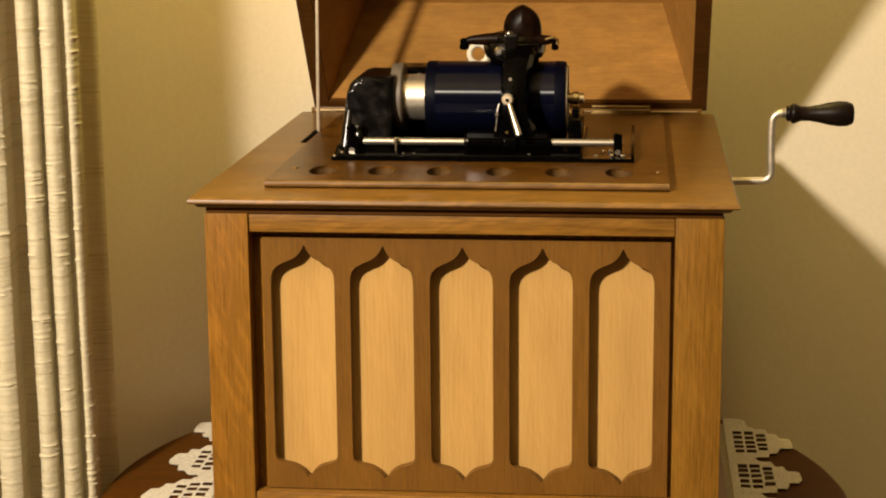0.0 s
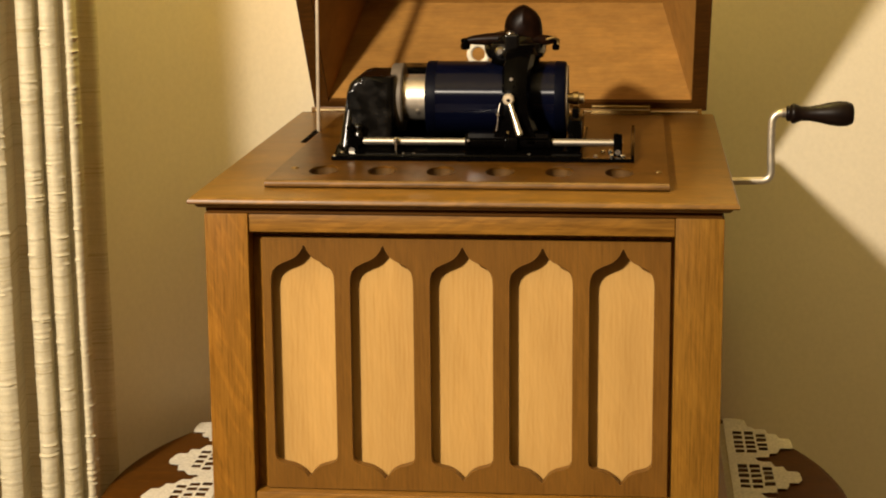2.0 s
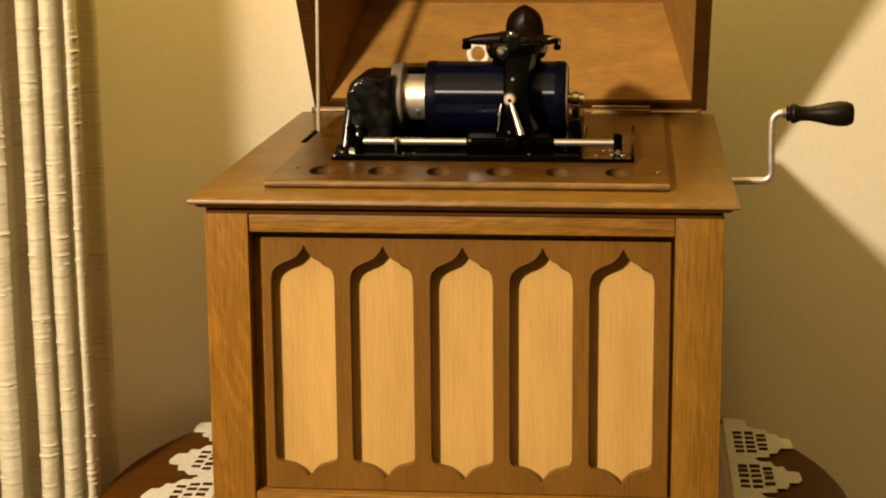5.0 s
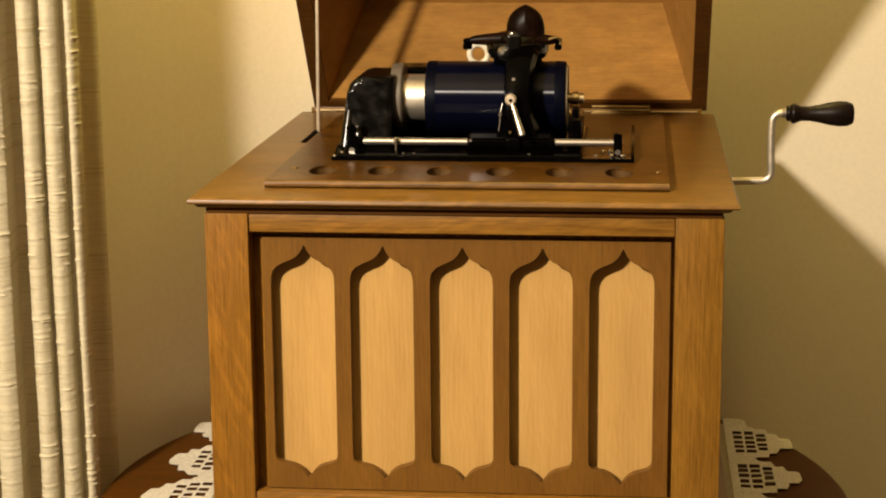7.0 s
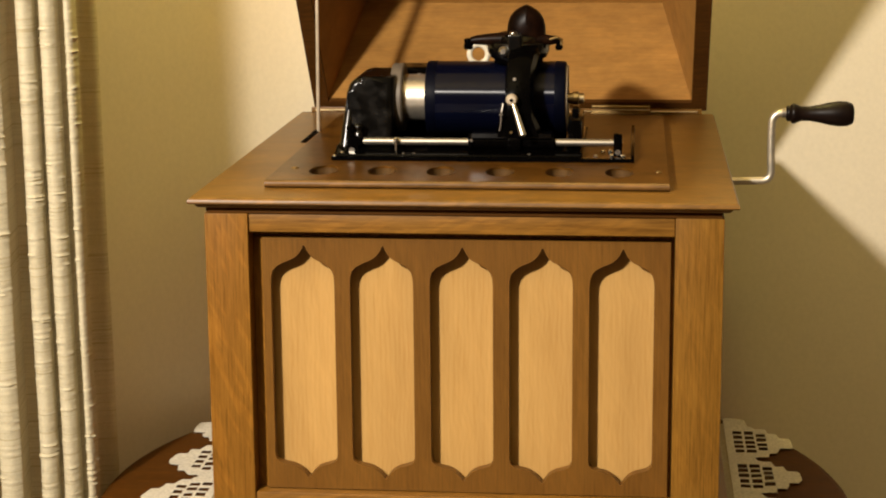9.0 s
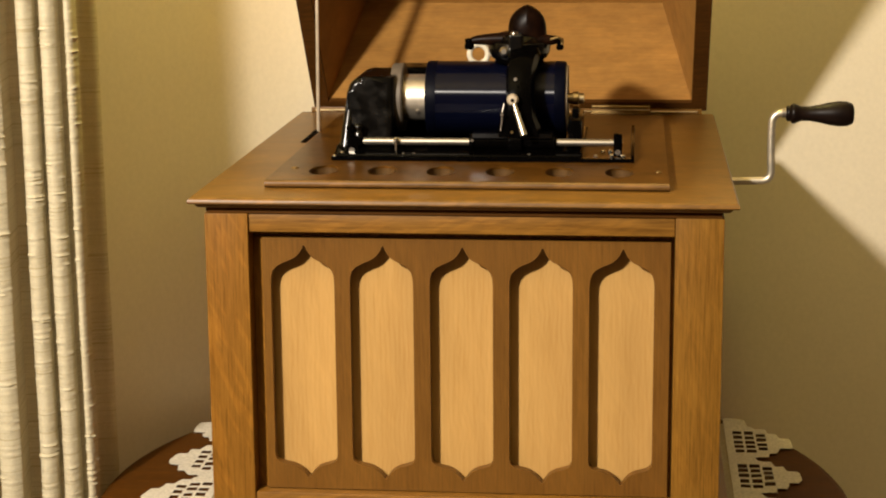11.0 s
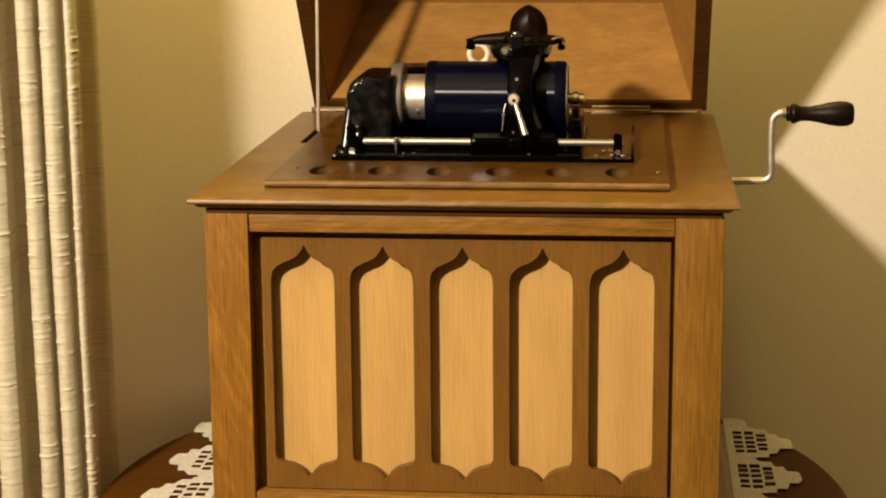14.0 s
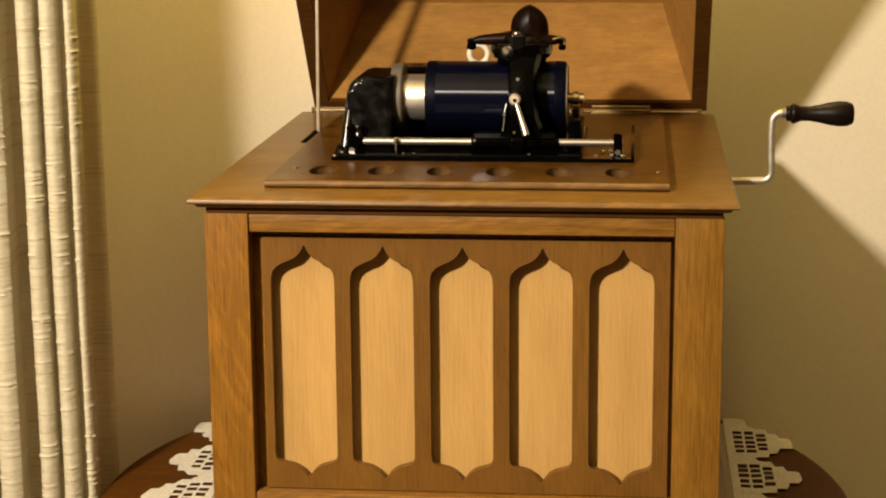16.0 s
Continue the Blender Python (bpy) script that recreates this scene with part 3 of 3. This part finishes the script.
# motor board with its six record wells
BZ = 0.0055
BX, BY0, BY1 = 0.1412, 0.0385, 0.385
WELLS = [-0.1065 + 0.0426 * k for k in range(6)]
board_holes = [oval(x, 0.0865, 0.0104, 0.0200) for x in WELLS]
motor_board = part("motor_board", sheet([(-BX, BY0 + 0.004), (BX, BY0 + 0.004), (BX, BY1), (-BX, BY1)], board_holes, BZ - 0.0005, lambda a, b, w: (a, b, 0.0005 + w)), board_oak, phono, "dark oak motor board with six oval wells", smooth=30)
part("nosing", tube([(-BX, BY0 + 0.004, 0.0030), (BX, BY0 + 0.004, 0.0030)], 0.0025, 16), nosing_oak, motor_board, "worn paler rounded front edge")
for x in WELLS:
    bm = turned([(-0.0070, 0.0004), (-0.0066, 0.004), (-0.0045, 0.0075), (0.000, 0.0098), (BZ - 0.0006, 0.0106)], "z", (0, 0, 0), 28)
    bmesh.ops.delete(bm, geom=[f for f in bm.faces if len(f.verts) > 4 and f.calc_center_median().z > 0.004], context="FACES_ONLY")
    for v in bm.verts:
        v.co = Vector((x + v.co.x, 0.0865 + v.co.y * 1.92, v.co.z))
    part("well", bm, well_wood, motor_board, smooth=60)
for x, y in ((-0.129, 0.094), (0.134, 0.091)):
    part("wood_screw", turned([(BZ - 0.001, 0.003), (BZ + 0.0004, 0.0028), (BZ + 0.0009, 0.0016)], "z", (x, y, 0), 16), brass, motor_board)
# the shade inside the stay's slot, as a near-black sheet laid on the deck
part("slot_shade", box(-0.1532, -0.1490, 0.252, 0.322, 0.0002, 0.0007, 0), slot_dark, phono, smooth=0)

# ---- the works ----
AX = Vector((0.011, 0.198, 0.0443))     # middle of the mandrel's axis


bed = part("bedplate", sheet([(-0.108, 0.1295), (0.1168, 0.1295), (0.1168, 0.288), (0.1138, 0.288), (0.1138, 0.1355), (-0.1058, 0.1355), (-0.1058, 0.294), (0.078, 0.294), (0.078, 0.300), (-0.108, 0.300)], [], 0.0028, lambda a, b, w: (a, b, BZ + w)), iron, phono, "black japanned iron bedplate", smooth=30)
part("bed_rib", box(0.1142, 0.1166, 0.1300, 0.2860, BZ + 0.0026, BZ + 0.0058, 0.0005), iron, bed)
part("bed_web", prism([(0.134, BZ + 0.0002), (0.136, BZ + 0.004), (0.150, BZ + 0.007), (0.27, BZ + 0.007), (0.29, BZ + 0.0002)], -0.105, 0.078, 0.001), iron, bed)
part("rear_casting", prism([(0.2240, BZ + 0.004), (0.2250, 0.0225), (0.2290, 0.0265), (0.2560, 0.0265), (0.2600, BZ + 0.004)], -0.064, 0.0640, 0.0015), iron, bed)
part("bed_opening", box(0.079, 0.1136, 0.137, 0.292, BZ - 0.0004, BZ + 0.0006, 0), board_oak, bed, "dark oak seen through the bedplate", smooth=0)

# gear housing: two humps with rounded shoulders
def hump(x0, x1, y0, y1, zbase, ztop, r, flare, bev, lean=0.0):
    out = [(x0 - flare, zbase)]
    for k in range(9):
        an = math.pi / 2 * k / 8
        out.append((x0 + r - r * math.cos(an), ztop - r + r * math.sin(an)))
    out += [(x1, ztop), (x1, zbase)]
    bm = bmesh.new()
    a = [bm.verts.new((x, y0, z)) for x, z in out]
    b = [bm.verts.new((x, y1, z)) for x, z in out]
    bm.faces.new(a)
    bm.faces.new(b[::-1])
    for k in range(len(a)):
        bm.faces.new((a[k], b[k], b[(k + 1) % len(a)], a[(k + 1) % len(a)]))
    bmesh.ops.bevel(bm, geom=[e for f in bm.faces if len(f.verts) > 4 for e in f.edges], offset=bev, segments=6, affect="EDGES", profile=0.5)
    for v in bm.verts:
        if v.co.y < 0.5 * (y0 + y1):
            v.co.y += lean * (v.co.x - x0) - 2.0 * lean * max(0.0, 0.042 - v.co.z)
    return bm


housing = part("gear_housing", hump(-0.1005, -0.0655, 0.162, 0.232, BZ + 0.002, 0.0640, 0.0120, 0.0030, 0.0055, 0.14), sooty, phono, "black iron gear housing with worn japanning", smooth=60)
part("housing_back", hump(-0.0830, -0.0420, 0.226, 0.262, BZ + 0.002, 0.0645, 0.0140, 0.0, 0.004), iron, housing, smooth=60)
# added glossy tube, leaning so that it catches the lamp as a bright strip
part("edge_highlight_tube", tube([(-0.1013, 0.1540, 0.0090), (-0.1000, 0.1590, 0.0250), (-0.0984, 0.1646, 0.0430), (-0.0975, 0.1672, 0.0510)], 0.0040, 20, [0.0046, 0.0042, 0.0036, 0.0028]), gloss_japan, housing, smooth=60)
part("housing_foot", prism([(0.142, BZ + 0.001), (0.145, BZ + 0.005), (0.152, BZ + 0.008), (0.24, BZ + 0.008), (0.24, BZ + 0.001)], -0.1075, -0.062, 0.001), iron, housing)

# mandrel and the parts that spin with it
def from_axis(profile, seg=56):
    return turned(profile, "x", AX, seg)


mandrel = part("mandrel", from_axis([(-0.072, 0.0180), (-0.0530, 0.0180), (-0.0525, 0.024), (0.0535, 0.0225)]), bright_nickel, phono, "bright nickel mandrel", at=AX)
part("flange", from_axis([(-0.0805, 0.012), (-0.0805, 0.0255), (-0.0795, 0.0264), (-0.0725, 0.0264), (-0.0715, 0.0255), (-0.0712, 0.012)]), grey_iron, mandrel, "dull grey steel flange", at=AX)
part("spindle", from_axis([(0.052, 0.0040), (0.058, 0.0042), (0.0585, 0.0052), (0.0625, 0.0052), (0.063, 0.0040), (0.0665, 0.0038), (0.067, 0.002)], 24), brass_bright, mandrel, "brass spindle end", at=AX)
part("collar_screw", turned([(0.0170, 0.002), (0.0185, 0.002), (0.0188, 0.0012)], "z", AX + Vector((-0.0600, 0, 0)), 12), steel, mandrel, at=AX)

record = thing("cylinder_record", AX, "dark blue grooved celluloid cylinder record on the mandrel", "record")
R = 0.0284
part("groove_surface", from_axis([(-0.0455, R - 0.004), (-0.0454, R - 0.0001), (0.0450, R - 0.0001), (0.0451, R - 0.004)], 96), blue, record, smooth=30)
part("end_band", from_axis([(-0.0535, 0.0246), (-0.0535, R - 0.0012), (-0.0528, R - 0.0003), (-0.0515, R), (-0.0455, R), (-0.0455, 0.0246)], 96), blue_plain, record, smooth=30)
part("end_band", from_axis([(0.0451, 0.0246), (0.0451, R), (0.0515, R), (0.0528, R - 0.0005), (0.0535, R - 0.0016), (0.0535, 0.0246)], 96), blue_plain, record, smooth=30)
part("core_rim", from_axis([(0.0534, 0.0215), (0.0544, 0.0222), (0.0546, 0.0250), (0.0535, 0.0262)], 64), plaster, record, "cream plaster core edge")

# guide rod, its brackets and a thin post
RY, RZ = 0.150, 0.0172
part("guide_rod", tube([(-0.094, RY, RZ), (0.108, RY, RZ)], 0.0029, 20), rod_steel, phono, "bright steel guide rod")
for bx, w, cap in ((-0.0945, 0.0045, 1.0), (0.1045, 0.0032, 0.55)):
    br = part("rod_bracket", join(prism([(RY - 0.006, BZ + 0.002), (RY - 0.005, RZ + 0.003), (RY, RZ + 0.0065), (RY + 0.005, RZ + 0.003), (RY + 0.008, BZ + 0.002)], bx - w, bx + w, 0.001),
                                  turned([(0.0, 0.0032 * cap), (0.0030, 0.0028 * cap), (0.0042, 0.0042 * cap), (0.0068 * cap, 0.0040 * cap), (0.009 * cap, 0.0012)], "z", (bx - 0.001, RY, RZ + 0.004 * cap), 16)), iron, phono, "black iron bracket that carries the rod")
    part("bolt", turned([(-0.0025, 0.0022), (0.0, 0.0022), (0.001, 0.0012)], "y", (bx, RY - 0.0065, RZ - 0.006), 10), nickel, br)
bracket_post = part("bracket_post", turned([(RZ + 0.002, 0.0046), (RZ + 0.0060, 0.0040), (RZ + 0.0075, 0.0028), (RZ + 0.0088, 0.0034), (RZ + 0.0110, 0.0037), (RZ + 0.0126, 0.0026), (RZ + 0.0132, 0.0010)], "z", (-0.0905, RY + 0.001, 0), 18), gloss_japan, phono, "turned black post with a ball top", smooth=60)
part("collar", turned([(RZ - 0.0030, 0.0030), (RZ - 0.0026, 0.0056), (RZ + 0.0022, 0.0056), (RZ + 0.0028, 0.0040)], "z", (-0.0905, RY + 0.001, 0), 18), iron, bracket_post, smooth=60)
part("post", join(tube([(-0.0612, RY - 0.006, BZ + 0.002), (-0.0612, RY - 0.006, RZ + 0.001)], 0.0009, 10), turned([(-0.0018, 0.001), (-0.0008, 0.0019), (0.001, 0.0019), (0.002, 0.0008)], "z", (-0.0612, RY - 0.006, RZ + 0.002), 12)), nickel, phono, "thin bright steel post")
for x in (-0.055, -0.047, 0.039):
    part("bolt", turned([(BZ + 0.003, 0.0018), (BZ + 0.0045, 0.0016), (BZ + 0.005, 0.0008)], "z", (x, 0.139, 0), 10), nickel, bed)
for x, y, z in ((0.1000, 0.1385, 0.0098), (0.1085, 0.1400, 0.0092), (0.0985, 0.1560, 0.0105), (-0.1015, 0.1400, 0.0100), (-0.1060, 0.1330, 0.0088), (0.0880, 0.1500, 0.0075), (0.0930, 0.1720, 0.0075)):
    part("screw_head", turned([(z - 0.003, 0.0017), (z, 0.0017), (z + 0.0008, 0.0010)], "z", (x, y, 0), 10), nickel, bed, "small bright screw head")
part("end_bearing", join(box(0.0668, 0.0775, 0.158, 0.222, BZ + 0.001, 0.033, 0.002), box(0.0690, 0.0745, 0.182, 0.214, 0.030, 0.0385, 0.002)), iron, bed, "black iron bearing block")
ring_pts = [(-0.0062 + 0.0072 * math.cos(radians(a)), 0.232, 0.0745 + 0.0074 * math.sin(radians(a))) for a in range(-80, 281, 12)]
part("ring", tube(ring_pts, 0.0022, 10), ivory, phono, "ivory white ring")

# ---- the carriage: slides along the guide rod ----
CX = 0.0235


def carriage():
    c = part("carriage", turned([(-0.0335, 0.0030), (-0.0335, 0.0062), (-0.0325, 0.0066), (-0.0308, 0.0066), (-0.0302, 0.0054), (0.0285, 0.0054), (0.0290, 0.0060), (0.0305, 0.0060), (0.0315, 0.0046), (0.0315, 0.0030)], "x", (CX, RY, RZ), 28), iron, phono, "black carriage with the reproducer", at=(CX, RY, RZ))
    part("top_plate", prism([(RY - 0.0058, RZ + 0.0030), (RY - 0.0066, RZ + 0.0040), (RY - 0.0062, RZ + 0.0072), (RY + 0.0080, RZ + 0.0074), (RY + 0.0080, RZ + 0.0030)], CX - 0.0312, CX + 0.0290, 0.0007), gloss_japan, c, "black plate along the sleeve", smooth=40)
    part("saddle", prism([(RY - 0.0070, RZ - 0.0062), (RY - 0.0092, RZ - 0.0035), (RY - 0.0092, RZ + 0.0034), (RY - 0.0070, RZ + 0.0060), (RY + 0.004, RZ + 0.0060), (RY + 0.004, RZ - 0.0062)], CX - 0.0042, CX + 0.0062, 0.0012, 3), iron, c, smooth=50)
    # arm that rises in front of the record and bows over it
    path = [(0.0, 0.146, 0.022), (0.0, 0.147, 0.036), (0.0, 0.150, 0.052), (0.0, 0.158, 0.070), (0.002, 0.172, 0.082), (0.004, 0.192, 0.086), (0.004, 0.215, 0.084)]
    bm = bmesh.new()
    rings = []
    widths = [0.0190, 0.0125, 0.0105, 0.0108, 0.0118, 0.0125, 0.012]
    for i, (p, w) in enumerate(zip(path, widths)):
        a, b = Vector(path[max(i - 1, 0)]), Vector(path[min(i + 1, len(path) - 1)])
        d = (b - a).normalized()
        out = Vector((0, -d.z, d.y)) * 0.0045
        q = Vector(p) + Vector((CX + 0.0040, 0, 0))
        rings.append([bm.verts.new(q + Vector((x * w, 0, 0)) + out * y) for x, y in ((-1, -0.7), (-0.8, 0.8), (-0.3, 1.1), (0.3, 1.1), (0.8, 0.8), (1, -0.7), (0, -1))])
    for a, b in zip(rings, rings[1:]):
        for k in range(7):
            bm.faces.new((a[k], a[(k + 1) % 7], b[(k + 1) % 7], b[k]))
    bm.faces.new(rings[0][::-1])
    bm.faces.new(rings[-1])
    part("arm", bm, iron, c, smooth=50)
    # reproducer body over the record: a shallow bowl under a flat rim, with a square weight in front
    part("reproducer", turned([(0.0732, 0.010), (0.0740, 0.0175), (0.0765, 0.0215), (0.0810, 0.0236), (0.0870, 0.0240), (0.0885, 0.0232), (0.0890, 0.0205), (0.0925, 0.0190), (0.0945, 0.0160), (0.0955, 0.0120)], "z", (CX + 0.0010, 0.196, 0), 48), gloss_japan, c, "round black reproducer", smooth=60)
    part("lower_rim", turned([(0.0728, 0.0150), (0.0724, 0.0185), (0.0740, 0.0190), (0.0748, 0.0180)], "z", (CX + 0.0010, 0.196, 0), 48), iron, c)
    cross = [(CX - 0.0350, 0.186, 0.0893), (CX - 0.0300, 0.186, 0.0900), (CX - 0.019, 0.186, 0.0905), (CX - 0.006, 0.186, 0.0906)]
    part("crossbar", tube(cross, 0.003, 14, [0.0026, 0.0036, 0.0046, 0.0056]), horn_mat, c, "tapered dark brown arm of the crossbar", smooth=60)
    cross = [(CX + 0.008, 0.187, 0.0904), (CX + 0.020, 0.187, 0.0902), (CX + 0.0265, 0.188, 0.0897), (CX + 0.0310, 0.189, 0.0900)]
    part("crossbar", tube(cross, 0.003, 14, [0.0050, 0.0044, 0.0036, 0.0028]), horn_mat, c, "tapered dark brown arm of the crossbar", smooth=60)
    part("knob", turned([(-0.0052, 0.0020), (-0.0046, 0.0034), (-0.0022, 0.0038), (0.0000, 0.0030), (0.0018, 0.0036), (0.0030, 0.0030), (0.0036, 0.001)], "z", (CX - 0.0366, 0.186, 0.0878), 18), iron, c, "small black knob", smooth=60)
    part("knob", turned([(-0.0056, 0.0012), (-0.0050, 0.0026), (-0.0030, 0.0030), (-0.0010, 0.0022), (0.0006, 0.0030), (0.0030, 0.0028), (0.0036, 0.001)], "z", (CX + 0.0322, 0.189, 0.0876), 18), iron, c, "small black knob", smooth=60)
    part("hook", tube(bend([(CX + 0.0250, 0.1850, 0.0905), (CX + 0.0310, 0.1840, 0.0925), (CX + 0.0345, 0.1850, 0.0900), (CX + 0.0340, 0.1850, 0.0868)], 0.0018), 0.0010, 10), brass, c, "small brass hook")
    part("weight_post", box(CX - 0.0058, CX + 0.0054, 0.1690, 0.1810, 0.0720, 0.0960, 0.0022, 4), gloss_japan, c, "square black weight", smooth=60)
    part("weight_stud", turned([(0.0955, 0.0032), (0.0968, 0.0030), (0.0978, 0.0016)], "z", (CX - 0.0015, 0.1745, 0), 16), nickel, c)
    # horn elbow: a pointed arch leaning back
    half = [(0.0, 1.04), (0.10, 1.015), (0.26, 0.965), (0.46, 0.88), (0.66, 0.765), (0.82, 0.62), (0.925, 0.46), (0.98, 0.28), (1.0, 0.08), (1.0, -0.15), (0.94, -0.36), (0.70, -0.48), (0.35, -0.52)]
    arch = half + [(-x, z) for x, z in half[:0:-1]]
    bm = bmesh.new()
    rings = []
    for t in range(-4, 9):
        f = max(t, 0) / 8
        cap = (1.0, 0.97, 0.88, 0.70, 0.36)[-min(t, 0)]
        cen = Vector((CX + 0.0074 - 0.0045 * f, 0.190 + 0.074 * f + 0.0022 * min(t, 0), 0.0952 - 0.009 * f * f))
        wd, hg = (0.0146 - 0.0005 * f) * cap, (0.0200 - 0.001 * f) * cap
        rings.append([bm.verts.new(cen + Vector((wd * x, -0.0016 * (1 - abs(x)) * cap if t <= 0 else 0.0, hg * z))) for x, z in arch])
    for a, b in zip(rings, rings[1:]):
        for k in range(len(arch)):
            bm.faces.new((a[k], a[(k + 1) % len(arch)], b[(k + 1) % len(arch)], b[k]))
    bm.faces.new(rings[0][::-1])
    bm.faces.new(rings[-1])
    part("horn_elbow", bm, horn_mat, c, "dark red-brown horn elbow", smooth=40)
    # lifting lever with its ball end
    ball = Vector((CX - 0.0005, 0.139, 0.0505))
    foot = Vector((CX + 0.0085, 0.128, 0.0255))
    part("lever", tube([ball, ball.lerp(foot, 0.5), foot], 0.0022, 14, [0.0018, 0.0021, 0.0026]), nickel, c, "bright nickel lifting lever")
    part("lever_ball", turned([(-0.0034, 0.0010), (-0.0032, 0.0032), (-0.0020, 0.0042), (0.0005, 0.0045), (0.0026, 0.0038), (0.0034, 0.001)], "y", ball, 28), pale_steel, c, "worn pale metal knob end")
    part("pin", turned([(-0.0008, 0.0006), (-0.0004, 0.0013), (0.0004, 0.0013)], "y", ball + Vector((0.0, -0.0036, 0.0)), 12), iron, c)
    part("spring", tube(bend([(CX - 0.0068, 0.1400, 0.0475), (CX - 0.0084, 0.1385, 0.0400), (CX - 0.0084, 0.1390, 0.0340), (CX - 0.0096, 0.1400, 0.0270)], 0.003), 0.0005, 10), steel, c, "thin bright curved spring")
    part("stud", turned([(-0.0016, 0.0012), (0.0, 0.0016), (0.0012, 0.0012)], "y", (CX - 0.0082, 0.1375, 0.0398), 12), nickel, c)
    part("stud", turned([(-0.0012, 0.0008), (0.0, 0.0012), (0.0008, 0.0009)], "y", (CX - 0.0010, 0.1390, 0.0262), 12), brass, c)
    part("set_screw", turned([(-0.001, 0.0011), (0.0, 0.0014), (0.0006, 0.0010)], "y", (CX + 0.0015, 0.1400, 0.0655), 12), steel, c)
    part("stylus_weight", turned([(-0.002, 0.002), (0.0, 0.0036), (0.003, 0.0036), (0.004, 0.002)], "y", (CX - 0.009, 0.170, 0.083), 16), nickel, c)
    part("sleeve_screw", turned([(-0.001, 0.0011), (0.0006, 0.0011), (0.0010, 0.0006)], "y", (CX - 0.031, RY - 0.0055, RZ + 0.002), 10), nickel, c)
    return c


moving = carriage()


# ---- crank ----
def crank():
    y = 0.21
    pts = bend([(0.172, y, -0.0218), (0.2222, y, -0.0203), (0.2212, y, 0.0060), (0.2216, y, 0.0318), (0.2345, y, 0.0326)], 0.008)
    c = part("crank", tube(pts, 0.0030, 16), crank_metal, phono, "bent worn nickel winding crank", smooth=60)
    prof = [(0.2318, 0.0020), (0.2320, 0.0052), (0.2335, 0.0062), (0.2350, 0.0058), (0.2365, 0.0075), (0.2385, 0.0078), (0.2400, 0.0070), (0.2440, 0.0056), (0.2500, 0.0056), (0.2580, 0.0070),
            (0.2660, 0.0088), (0.2730, 0.0097), (0.2790, 0.0094), (0.2830, 0.0080), (0.2842, 0.0060), (0.2845, 0.001)]
    part("ferrule", turned([(0.2290, 0.0022), (0.2292, 0.0036), (0.2322, 0.0036), (0.2324, 0.0022)], "x", (0, y, 0.0322), 20), steel, c, "dull steel ferrule")
    part("grip", turned([(0.2318 + (a - 0.2318) * 0.975, r) for a, r in prof], "x", (0.0, y, 0.0318), 40), ebony, c, "turned black wooden grip", smooth=60)


crank()


# ---- what moves ----
def motions():
    base = moving.location.copy()
    walk(moving, [(t, pose(base.x + 0.00034 * t, base.y, base.z)) for t in (0.0, 4.0, 8.0, 12.0, 16.0)])
    hub = mandrel.location.copy()
    axle = record.location.copy()
    turns = [(k / 15, 64.0 * k) for k in range(241)]
    walk(mandrel, [(t, pose(hub.x, hub.y, hub.z, a)) for t, a in turns])
    walk(record, [(t, pose(axle.x, axle.y, axle.z, a)) for t, a in turns])


motions()
